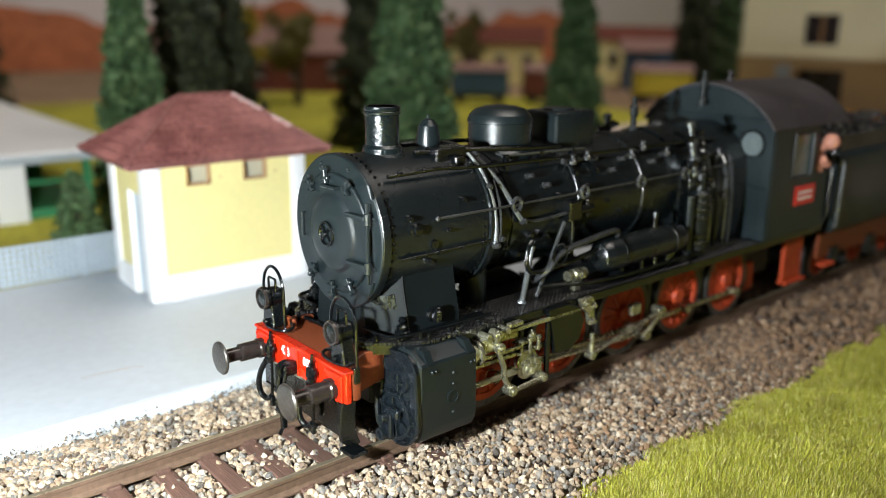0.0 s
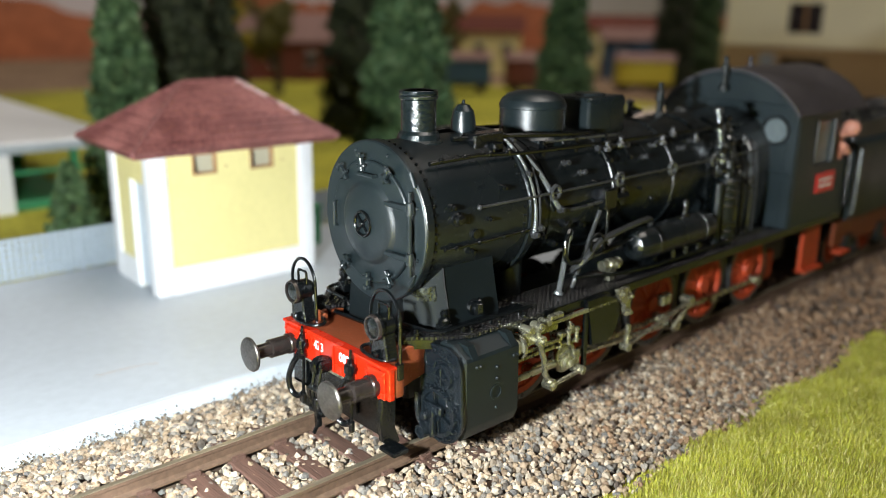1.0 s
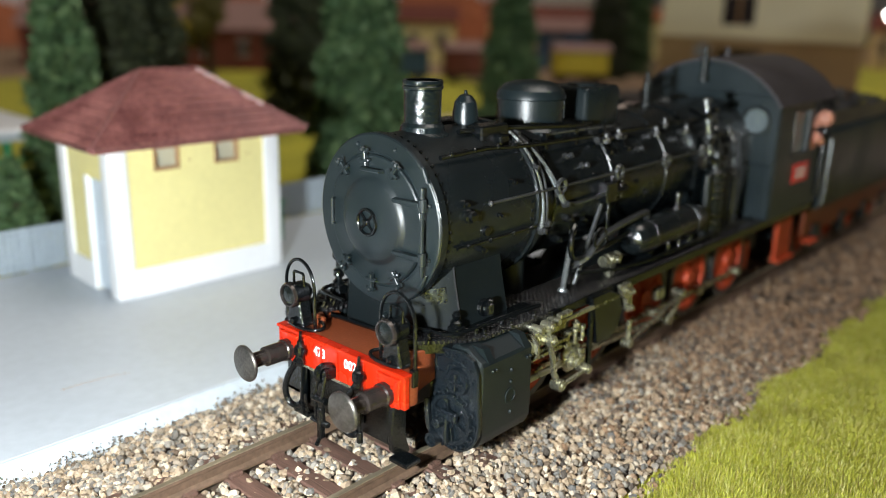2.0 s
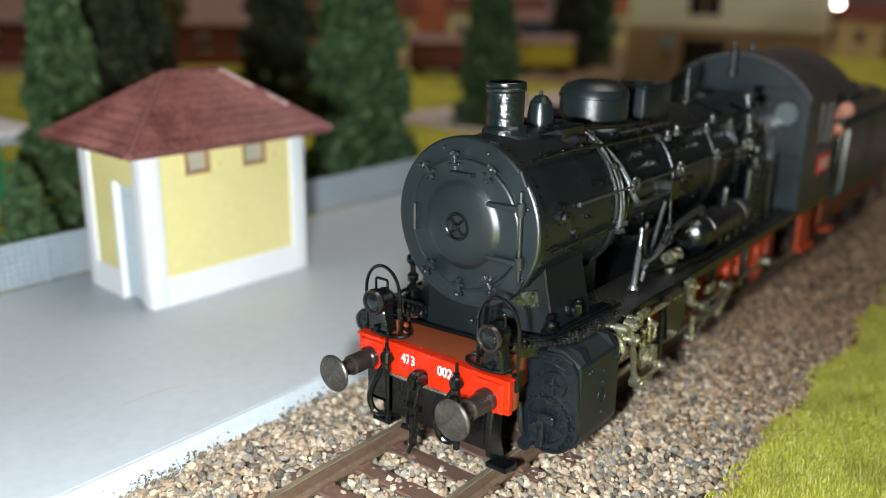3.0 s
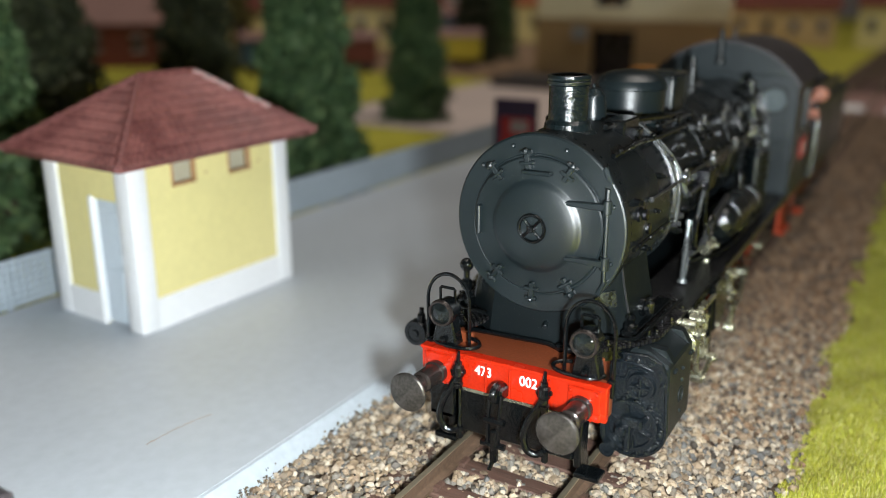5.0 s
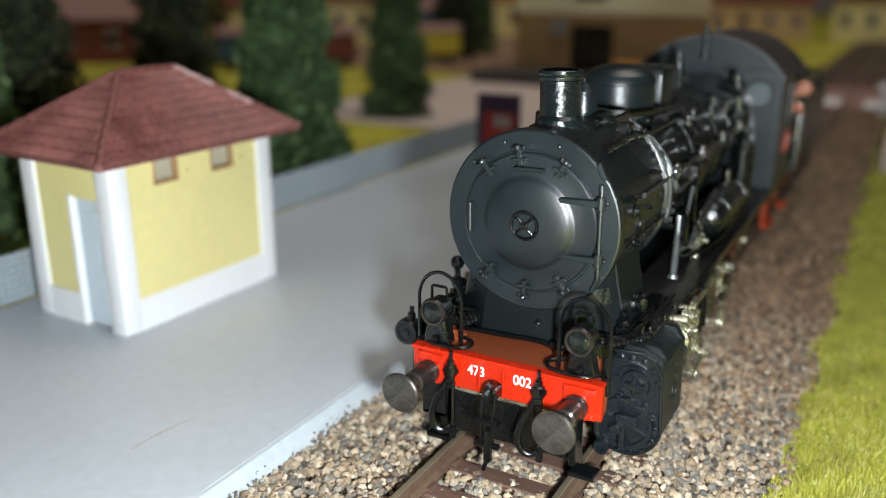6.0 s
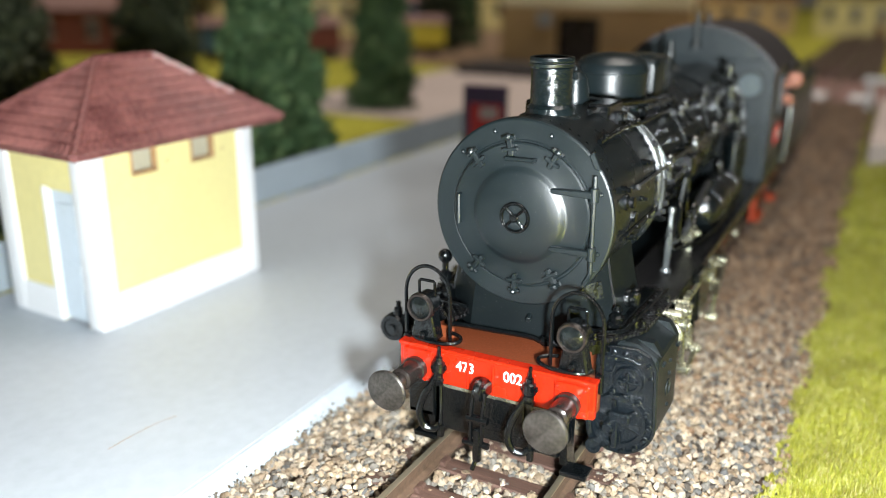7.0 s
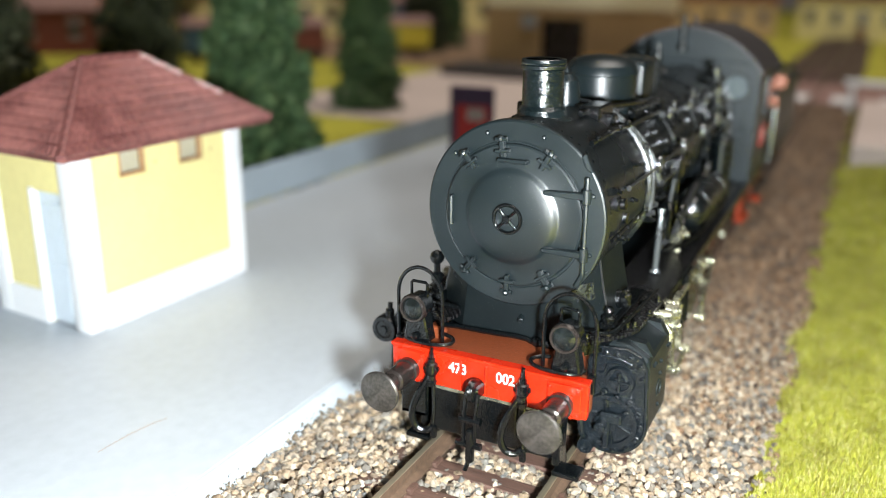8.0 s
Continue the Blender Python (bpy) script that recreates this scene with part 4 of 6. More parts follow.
        part("bent_pipe", tube(B(), [(47, 10.8 * s, 20.2), (47.6, 13.6 * s, 22.4), (50, 13.8 * s, 25.2), (57, 13.4 * s, 26.0), (65, 13.0 * s, 26.6), (66.9, 12.6 * s, 26.2), (66.9, 12.4 * s, 24.8)], 0.55, smooth=2), PIPE, loco, "thick bent steam pipe")
        coil = [(0, 0), (.75, 0), (.75, .5)] + [(.40 + .10 * (k % 2), .6 + .14 * k) for k in range(46)] + [(.36, 7.1), (.36, 8.9), (.52, 9.0), (.52, 9.7), (0, 9.8)]
        part("spring_strut", lathe(B(), (43.4, 11.9 * s, 17.3), (45.9, 11.6 * s, 27), coil, 12), WRAPPED, loco, "bright coiled sand pipe strut")
        part("sand_hose", tube(B(), [(45.9, 11.6 * s, 26.6), (45.0, 12.6 * s, 28.2), (43.2, 13.2 * s, 27.2), (42.6, 13.4 * s, 24.6), (43.8, 13.2 * s, 22.6), (48, 12.8 * s, 22.4), (56, 12.6 * s, 23.0), (61.6, 12.4 * s, 23.6)], .42, smooth=2), GLOSS, loco, "looped black sand hose")
        part("strut", tube(B(), [(47.6, 11.2 * s, 17.4), (53.4, 11.6 * s, 29.6)], 0.36), GREYSTEEL, loco)
        part("steam_pipe", lathe(B(), (38.5, 5.2 * s, 16.5), (38.5, 5.2 * s, 24), [(3.0, 0), (2.7, .6), (2.3, .8), (2.3, 8), (0, 8)], 20), BLACK, loco)
        bm = lathe(B(), (53.8, 12.4 * s, 20.1), (58.4, 12.4 * s, 20.1), [(0, 0), (.9, 0), (.9, .5), (.7, .6), (.75, 1.2), (1.05, 1.5), (1.05, 3.0), (.7, 3.3), (.7, 3.9), (.9, 4.0), (.9, 4.5), (0, 4.6)], 14)
        prism(bm, [(55.0, 19.6), (57.4, 19.6), (56.7, 18.0), (56.9, 17.2), (55.3, 17.2), (55.6, 18.0)], "y", 11.9 * s, 12.9 * s, .12)
        lathe(bm, (56.4, 12.6 * s, 20.2), (56.4, 14.2 * s, 20.2), [(0, 0), (.8, 0), (.8, .9), (.5, 1.0), (.5, 1.5), (0, 1.6)], 10)
        part("nickel_valve", bm, NICKEL, loco, "bare metal valve body")
        for x in (21, 25.5, 30.5, 34.5):
            if s < 0:
                part("pipe_clip", ball(B(), (x, 8.5 * s, 40.9), .45, u=9, v=6), GLOSS, loco)
            part("pipe_clip", ball(B(), (x, 11.8 * s, 29.1), .38, u=9, v=6), GLOSS, loco)
        for x, y, z, r in ((20.5, 11.6, 34.8, .5), (24, 11.9, 28.0, .42), (27.5, 11.9, 32.2, .35), (31, 11.2, 36.2, .4), (40.5, 10.8, 27.2, .55), (43, 10.9, 25.6, .5), (46, 10.8, 28.2, .6), (50, 10.7, 27.5, .5), (53, 11.0, 34.0, .5), (61, 10.4, 34.6, .5), (66, 10.6, 31.5, .45), (70, 10.5, 29.0, .5)):
            part("boiler_nut", lathe(B(), (x, (y - 1.2) * s, z), (x, (y + 1) * s, z), [(0, 0), (r, 0), (r, 1.2), (r * .6, 1.3), (r * .6, 1.7), (0, 1.75)], 8), GLOSS, loco)
        for x, y, z in ((58, 8.6, 39.2), (62, 8.4, 39.6), (74, 8.8, 38.8), (78, 8.2, 39.9), (84, 9.4, 38.4), (96, 9.2, 39.2), (100, 10.6, 36.8), (94, 11.2, 34.6), (97, 11.6, 31.0), (101, 12.0, 28.6)):
            part("steam_cock", lathe(rod(B(), (x, (y - 1.6) * s, z - .8), (x, (y + .4) * s, z + .2), .42, n=8), (x, (y + .3) * s, z - .6), (x, (y + .3) * s, z + 2), [(0, 0), (.7, 0), (.75, .6), (.4, .9), (.4, 1.5), (.6, 1.6), (0, 1.9)], 9), PIPE, loco, "small valve cock on the boiler")
        for k, x in enumerate((94.5, 96.5, 99, 102, 104)):
            part("riser_pipe", tube(B(), [(x, 12.2 * s, 17.5), (x, 12.4 * s, 24 + k), (x + .4, 11.4 * s, 31 + k), (x + 1.5, 9.6 * s, 36)], .34 + .06 * (k % 2), smooth=1), GREYSTEEL if k % 2 else PIPE, loco)
        part("side_pipe", tube(B(), [(48, 11.6 * s, 19.2), (60, 14.6 * s, 18.4), (84, 14.4 * s, 18.4), (104, 14.2 * s, 18.6)], .4, smooth=1), GLOSS, loco)
        for x in (72, 76, 80):
            part("cock_handle", rod(B(), (x, 14.4 * s, 18.4), (x, 14.4 * s, 20.2), .35, n=8, bevel=.08), GLOSS, loco)
        part("hand_wheel", tube(rod(B(), (50, 13.0 * s, 25.0), (50, 14.0 * s, 25.0), .3, n=7), [(50 + 1.7 * math.cos(q), 14.0 * s, 25.0 + 1.7 * math.sin(q)) for q in [math.pi * 2 * i / 16 for i in range(16)]], .22, closed=True), GLOSS, loco)
        # pump before the cab
        bm = B()
        rod(bm, (92, 12.6 * s, 17.4), (92, 12.6 * s, 24.6), 1.9, n=16, bevel=.3)
        rod(bm, (92, 12.6 * s, 24.2), (92, 12.6 * s, 30.5), 1.9, n=16, bevel=.3)
        rod(bm, (92, 12.6 * s, 30), (92, 12.6 * s, 34), 0.9, n=10, bevel=.2)
        rod(bm, (88.4, 13.0 * s, 18), (88.4, 13.0 * s, 30.0), 0.9, n=12, bevel=.2)
        pump = part("air_pump", bm, BLACK, loco, "upright ribbed air pump")
        for z in (18.5, 20, 21.5, 25, 26.5, 28, 29.5):
            part("pump_ring", rod(B(), (92, 12.6 * s, z), (92, 12.6 * s, z + .5), 2.25, n=16, bevel=.08), GLOSS, pump)
        part("pump_head", lathe(B(), (91.4, 11.6 * s, 33.4), (90.4, 10.0 * s, 44.4), [(0, 0), (1.1, 0), (1.1, .8), (.7, 1.0), (.7, 2.4), (1.3, 2.6), (1.3, 3.6), (.75, 3.8), (.75, 6), (1.1, 6.2), (1.1, 7.2), (.6, 7.4), (.6, 9.4), (.95, 9.6), (.95, 10.4), (0, 10.8)], 14), GREYSTEEL, loco, "turned dark metal column of steam valves")
        for x, y, z in ((89.6, 12.8, 32.2), (94.2, 12.8, 32.6), (89.8, 12.0, 36.0), (93.2, 11.8, 37.0), (89.4, 11.0, 40.6), (93.0, 10.8, 41.6)):
            part("union_nut", lathe(B(), (x - 1.0, y * s, z), (x + 1.0, y * s, z), [(0, 0), (.5, 0), (.75, .2), (.75, 1.2), (.45, 1.5), (.45, 2.0), (0, 2.1)], 9), GLOSS, loco)
        part("pump_pipe", tube(B(), [(92, 12.6 * s, 33.5), (92, 12.4 * s, 36.5), (91, 10.4 * s, 40.5), (90, 7, 42.0)] if s > 0 else [(92, -12.6, 33.5), (92, -12.4, 36.5), (91, -10.4, 40.0), (90, -7.0, 41.6)], 0.45, smooth=1), GLOSS, loco)
    # regulator rod and sanding gear on the boiler top
    for s in (1, -1):
        rod_a = part("regulator_rod", tube(B(), [(43.5, 6.3 * s, 41.0), (52, 6.9 * s, 41.0), (61, 6.9 * s, 40.8), (64, 6.6 * s, 40.6)], .22), GREYSTEEL, loco, "thin bright rod beside the dome")
        for x in (44, 52, 60):
            part("rod_bracket", box(B(), x - .35, x + .35, s * 6.7 - .5, s * 6.7 + .5, 38.6, 41.3, .1), GLOSS, rod_a)
        sand = part("sand_shaft", lathe(B(), (56, 8.3 * s, 39.2), (66, 8.3 * s, 39.0), [(0, 0), (.5, 0), (.5, .5), (.26, .6), (.26, 3.4), (.5, 3.5), (.5, 4.3), (.26, 4.4), (.26, 7.6), (.55, 7.7), (.55, 8.6), (0, 8.7)], 9), PIPE, loco, "turned sanding shaft on the boiler side")
        for x in (57.5, 63):
            part("shaft_arm", rod(rod(B(), (x, 8.3 * s, 39.1), (x + .3, 9.4 * s, 37.2), .22, n=6), (x + .3, 9.2 * s, 37.2), (x + .3, 10.2 * s, 37.2), .4, n=8, bevel=.08), GLOSS, sand)
        for x, z in ((47.5, 37.5), (50.5, 35.8), (68, 36.5), (72, 38.0), (80, 36.8)):
            q = math.sqrt(max(0, 10.5 ** 2 - (z - ZC + .3) ** 2))
            part("boiler_cock", lathe(B(), (x, (q - .3) * s, z), (x, (q + 1.5) * s, z + .5), [(0, 0), (.55, 0), (.55, .5), (.3, .6), (.3, 1.0), (.48, 1.1), (.4, 1.6), (0, 1.7)], 9), PIPE, loco)
    for x, y, z in ((86.0, 0, 40.9), (110.8, .6, 45.2)):
        part("whistle", lathe(B(), (x, y, z), (x, y, 60), [(0, 0), (1.1, 0), (1.0, 1.2), (.6, 1.6), (.6, 3.4), (.85, 3.6), (.85, 5.4), (.5, 5.8), (.5, 7.2), (0, 7.3)], 12), BLACK, loco, "upright whistle and safety valve")
    part("safety_valve", lathe(B(), (95.6, 1.2, 41.4), (95.6, 1.2, 50), [(0, 0), (1.5, 0), (1.5, .5), (1.2, 1.0), (.6, 1.3), (0, 1.4)], 14), GREYSTEEL, loco, "domed bright valve cap")
    for s in (1, -1):
        part("clack_valve", lathe(ball(B(), (95.4, 9.9 * s, 36.8), 1.5, u=14, v=10), (95.4, 8.8 * s, 36.2), (95.4, 12 * s, 37.6), [(0, 0), (1.0, 0), (1.0, 1.4), (.7, 2.8), (0, 3)], 12), GREYSTEEL, loco, "pale round clack valve")
    # running boards
    for s in (1, -1):
        part("running_board", box(B(), 35.1, 138, 7.2 * s, 15.8 * s, 16.6, 17.3, 0.12), TREAD, loco, "black chequered running board")
        part("board_edge", box(B(), 35.2, 138, 15.5 * s, 16.0 * s, 15.9, 17.42, 0.12), GLOSS, loco)
        part("mudguard", prism(B(), [(27.5, 16.5), (28.4, 14.6), (33, 13.4), (35.4, 16.5)], "y", 9.4 * s, 13 * s, .1), WHEELRED, loco, "orange-red frame bracket")
    part("frame", box(B(), 17, 134, -5.8, 5.8, 5.0, 14.0, 0.3), BLACK, loco)


def cylinders():
    for s in (1, -1):
        def sy(pts):
            return [(-p[0] * s, p[1]) for p in pts]
        out = sy([(-10.2, 16.4), (-15.0, 16.6), (-17.8, 14.9), (-17.9, 4.6), (-17.0, 2.7), (-14.1, 2.0), (-10.6, 3.6)])
        cyl = part("cylinder_block", prism(B(), out, "x", 17.3, 28.2, 0.3), BLACK, loco, "black cylinder block with bevelled edges")
        for x in (18.6, 26.2):
            part("web", prism(B(), sy([(-14.8, 16.7), (-17.9, 14.9), (-16.8, 16.6)]), "x", x, x + 1.2), BLACK, cyl)
        fl = sy([(-9.8, 16.0)] + [(-15.2, 16.2), (-16.9, 15.5), (-17.7, 14.0)] + [(p[0], p[1]) for p in arc(-13.6, 6.4, 4.5, 180, 330, 14)] + [(-9.6, 6.0)])
        part("front_flange", prism(B(), fl, "x", 16.5, 17.35, 0.15), CASTING, cyl)
        part("flange_bead", tube(B(), [(16.5, y, z) for y, z in fl], .26, closed=True, n=6), CASTING, cyl)
        cy = 13.6 * s
        part("front_cover", lathe(B(), (15.4, cy, 6.4), (17.2, cy, 6.4), [(0, .1), (1.1, .1), (1.25, .8), (2.9, .8), (3.0, .4), (3.6, .4), (3.75, 1.3)], 32), CASTING, cyl, "round ribbed cylinder cover")
        for k in range(6):
            a = radians(20 + 60 * k)
            part("cover_rib", box(B(), -0.45, 0.4, 1.1, 3.1, -0.22, 0.22, 0.06), CASTING, cyl).matrix_basis = Matrix.Translation((16.1 * MM, cy * MM, 6.4 * MM)) @ Matrix.Rotation(a, 4, "X")
        for k in range(14):
            a = radians(360 / 14 * k)
            cb, sb = cy + 3.95 * math.cos(a), 6.4 + 3.95 * math.sin(a)
            part("cover_stud", lathe(B(), (16.6, cb, sb), (15.2, cb, sb), [(.42, 0), (.42, .5), (.24, .55), (.24, 1.15), (0, 1.25)], 7), CASTING, cyl)
        part("tail_rod_cover", lathe(B(), (13.6, cy - .6 * s, 6.4), (16, cy - .6 * s, 6.4), [(0, 0), (.55, 0), (.7, .2), (.7, 1.4), (1.1, 1.5), (1.1, 2.2)], 14), CASTING, cyl)
        part("cover_bracket", box(box(B(), 14.8, 15.8, cy - 1.8, cy + 1.0, 6.6, 8.0, .25), 14.7, 15.6, cy - .4, cy + .4, 3.2, 7.2, .2), CASTING, cyl)
        part("valve_cover", lathe(B(), (15.7, 14.6 * s, 12.1), (17.2, 14.6 * s, 12.1), [(0, 0), (.6, 0), (.7, .4), (1.2, .45), (1.25, .2), (1.75, .2), (1.9, .8)], 26), CASTING, cyl)
        part("cover_cross", box(box(B(), 15.5, 16.2, 14.6 * s - 1.3, 14.6 * s + 1.3, 11.95, 12.3, .08), 15.5, 16.2, 14.6 * s - .18, 14.6 * s + .18, 10.8, 13.4, .08), CASTING, cyl)
        part("oval_bead", tube(B(), [(16.45, y, z) for y, z in sy([(-10.8, 14.9), (-14.2, 15.0), (-16.4, 14.2), (-13.0, 14.4), (-12.6, 13.0), (-12.4, 12.6), (-10.8, 12.6), (-10.3, 13.8)])], .2, closed=True, n=6, smooth=1), CASTING, cyl)
        for y, z in ((11.2, 15.4), (12.6, 15.5), (14.0, 15.5), (15.6, 15.3), (16.9, 14.4), (17.3, 12.8)):
            part("flange_stud", lathe(B(), (16.6, y * s, z), (15.6, y * s, z), [(.34, 0), (.34, .35), (.2, .4), (.2, .8), (0, .85)], 7), CASTING, cyl)
        part("drain_ring", lathe(B(), (14.9, 11.0 * s, 2.7), (17, 11.0 * s, 2.7), [(0, .3), (.5, .3), (.55, 0), (1.0, 0), (1.05, 1.6), (0, 1.6)], 16), CASTING, cyl)
        part("drain_pipe", tube(B(), [(15.4, 9.9 * s, 8.5), (15.2, 10.2 * s, 6.0), (15.4, 10.4 * s, 4.0), (16.2, 10.8 * s, 3.2)], .4, smooth=1), CASTING, cyl)
        part("side_boss", lathe(B(), (23.4, 17.75 * s, 8.8), (23.4, 19.2 * s, 8.8), [(1.2, 0), (1.2, .25), (.85, .3), (.85, .12), (0, .12)], 18), BLACK, cyl)
        for z in (10.9, 6.4, 12.6):
            part("side_nut", ball(B(), (23.4, 17.9 * s, z), .3, u=7, v=5), BLACK, cyl)
        for x, z in ((19.4, 13.6), (26.8, 13.4)):
            part("corner_nut", ball(ball(B(), (x, 17.95 * s, z), .28, u=7, v=5), (x + .7, 17.95 * s, z), .28, u=7, v=5), BLACK, cyl)
        gear = (-1.4, 1.1 * s, .9)
        part("valve_spindle_guide", lathe(B(), (28.2, 15.0 * s, 12.6), (34, 15.0 * s, 12.6), [(1.5, 0), (1.5, 2.2), (2.0, 2.3), (2.0, 2.8), (1.0, 2.9), (0.6, 5.4), (0, 5.4)], 18), NICKEL, loco, "nickel valve guide", at=gear)
        part("slide_bar", box(B(), 28, 50, s * 14.2 - .5, s * 14.2 + .5, 9.6, 10.3, .1), NICKEL, loco, "nickel slide bar", at=gear)
        part("piston_rod", rod(B(), (28, 14.0 * s, 6.6), (43, 14.0 * s, 6.6), .5, n=10), NICKEL, loco, at=gear)
        ch = part("crosshead", lathe(prism(B(), [(40.4, 8.2), (41.2, 9.6), (44.4, 9.6), (45.2, 8.4), (44.6, 5.6), (43.4, 4.9), (41.8, 5.0), (40.9, 5.8)], "y", 13.6 * s, 14.6 * s, .2), (42.7, 14.4 * s, 6.8), (42.7, 16.2 * s, 6.8), [(1.5, 0), (1.5, .5), (1.0, .6), (1.0, 1.1), (.5, 1.2), (.5, 1.6), (0, 1.6)], 14), NICKEL, loco, "nickel crosshead", at=gear)
        for z in (9.6, 11.2):
            part("slipper", box(B(), 40.0, 45.4, s * 14.2 - .8, s * 14.2 + .8, z, z + .6, .12), NICKEL, ch)
        for x in (40.7, 42.7, 44.7):
            part("slipper_bolt", lathe(B(), (x, 15.0 * s, 9.7), (x, 15.0 * s, 13), [(0, 0), (.32, 0), (.32, 2.0), (.5, 2.05), (.5, 2.5), (0, 2.6)], 8), NICKEL, ch)
        part("oil_cup", lathe(B(), (43.6, 14.4 * s, 11.7), (43.6, 14.4 * s, 14), [(.6, 0), (.75, .3), (.75, 1.0), (.4, 1.2), (.25, 1.5), (0, 1.5)], 10), NICKEL, ch)
        part("drop_arm", prism(B(), [(43.6, 8.8), (44.8, 8.6), (45.0, 5.4), (44.2, 4.7), (43.5, 5.4)], "y", 15.0 * s, 15.7 * s, .12), NICKEL, ch)
        part("arm_pin", lathe(B(), (44.3, 14.6 * s, 5.4), (44.3, 17.4 * s, 5.4), [(0, 0), (.7, 0), (.7, 1.9), (.4, 2.0), (.4, 2.6), (0, 2.6)], 10), NICKEL, ch)
        part("rod_gland", lathe(B(), (28.0, 14.0 * s, 6.6), (31, 14.0 * s, 6.6), [(1.6, 0), (1.6, .5), (1.0, .6), (1.0, 1.9), (.6, 2.1)], 14), NICKEL, loco, "nickel piston gland", at=gear)
        bm = B()
        tube(bm, [(34.0, 15.9 * s, 15.2), (34.6, 15.9 * s, 12.6), (35.9, 15.9 * s, 9.4), (36.3, 15.9 * s, 7.0), (37.4, 15.9 * s, 5.0)], .48, n=7)
        for p, r in (((34.0, 15.2), .8), ((34.6, 12.8), .9), ((37.4, 5.0), .95)):
            rod(bm, (p[0], 15.0 * s, p[1]), (p[0], 16.9 * s, p[1]), r, n=12, bevel=.15)
            rod(bm, (p[0], 16.8 * s, p[1]), (p[0], 17.2 * s, p[1]), .4, n=8)
        part("combination_lever", bm, NICKEL, loco, "nickel combination lever", at=gear)
        part("union_link", rod(rod(B(), (37.4, 16.6 * s, 5.0), (44.4, 16.4 * s, 5.4), .36, n=8), (44.4, 15.2 * s, 5.4), (44.4, 17 * s, 5.4), .75, n=10, bevel=.1), NICKEL, loco, at=gear)
        part("radius_rod", box(B(), 34, 54, s * 15.4 - .3, s * 15.4 + .3, 14.3, 15.0, .1), NICKEL, loco, at=gear)
        bm = box(B(), 31.6, 35.0, s * 14.8 - 1.0, s * 14.8 + .8, 12.2, 14.8, .3)
        box(bm, 35, 39.5, s * 15.0 - .5, s * 15.0 + .5, 13.2, 14.4, .2)
        rod(bm, (32.4, s * 14, 15.0), (32.4, s * 16.4, 15.0), .6, n=10, bevel=.1)
        rod(bm, (36.4, s * 14, 15.2), (36.4, s * 16.4, 15.2), .55, n=10, bevel=.1)
        box(bm, 36.8, 39.8, s * 15.8 - .5, s * 15.8 + .5, 15.4, 16.2, .15)
        part("valve_crosshead", bm, NICKEL, loco, at=gear)
        part("valve_rod", box(B(), 30, 41, s * 15.0 - .25, s * 15.0 + .25, 10.9, 11.5, .08), NICKEL, loco, at=gear)
        bm = B()
        prism(bm, [(50.6, 8.4), (54.6, 8.0), (57.0, 9.6), (58.0, 12.6), (56.8, 15.4), (53.6, 16.6), (48.6, 16.6), (50.0, 13.4)], "y", 14.6 * s, 15.6 * s, .25)
        box(bm, 49.0, 49.9, s * 15 - .35, s * 15 + .35, 4.0, 15.5, .15)
        part("hanger_plate", bm, GLOSS, loco, "black valve gear hanger plate", at=(-4.2, 1.2 * s, .7))
        bm = prism(B(), [(53.4, 16.6), (56.6, 16.6), (57.4, 15.2), (56.8, 13.6), (57.4, 12.2), (56.6, 11.2), (55.6, 12.0), (55.8, 13.8), (54.2, 14.6)], "y", 15.2 * s, 16.2 * s, .2)
        for x, z in ((54.6, 15.7), (56.6, 15.0), (56.6, 12.2)):
            lathe(bm, (x, 16.1 * s, z), (x, 17.2 * s, z), [(.6, 0), (.6, .4), (.35, .5), (.35, .8), (0, .8)], 9)
        part("link_bracket", bm, NICKEL, loco, at=gear)
        part("link_foot", rod(rod(B(), (56.6, 15.2 * s, 6.0), (56.6, 17.0 * s, 6.0), .75, n=10, bevel=.12), (56.6, 16.2 * s, 6.0), (56.8, 16.2 * s, 10), .45, n=7), NICKEL, loco, at=gear)
        part("connecting_rod", tube(B(), [(41.2, 14.4 * s, 7.5), (73.8, 13.0 * s, 5.0)], .55, n=6), NICKEL, loco)
        part("eccentric_rod", tube(B(), [(55.2, 17.2 * s, 6.9), (78.4, 14.8 * s, 9.0)], .4, n=6), NICKEL, loco)
        bm = B()
        tube(bm, [(74.4, 14.6 * s, 5.4), (78.6, 14.6 * s, 9.2)], .7, n=7)
        rod(bm, (74.4, 12 * s, 5.2), (74.4, 15.2 * s, 5.2), 1.2, n=14, bevel=.2)
        rod(bm, (78.6, 13 * s, 9.2), (78.6, 15.4 * s, 9.2), .9, n=12, bevel=.2)
        box(bm, 70.6, 73.4, s * 13.4 - .7, s * 13.4 + .7, 9.4, 11.6, .25)
        part("return_crank", bm, NICKEL, loco)
        axles = (37.5, 55.5, 73.5, 91.5, 109.5)
        for a, b in zip(axles, axles[1:]):
            part("coupling_rod", box(B(), a, b, s * 11.4 - .35, s * 11.4 + .35, 5.4, 6.4, .12), NICKEL, loco, "nickel coupling rod")
        for a in axles:
            part("crank_pin", rod(B(), (a + .2, 10.4 * s, 5.9), (a + .2, 12.6 * s, 5.9), 1.0, n=14, bevel=.2), NICKEL, loco)


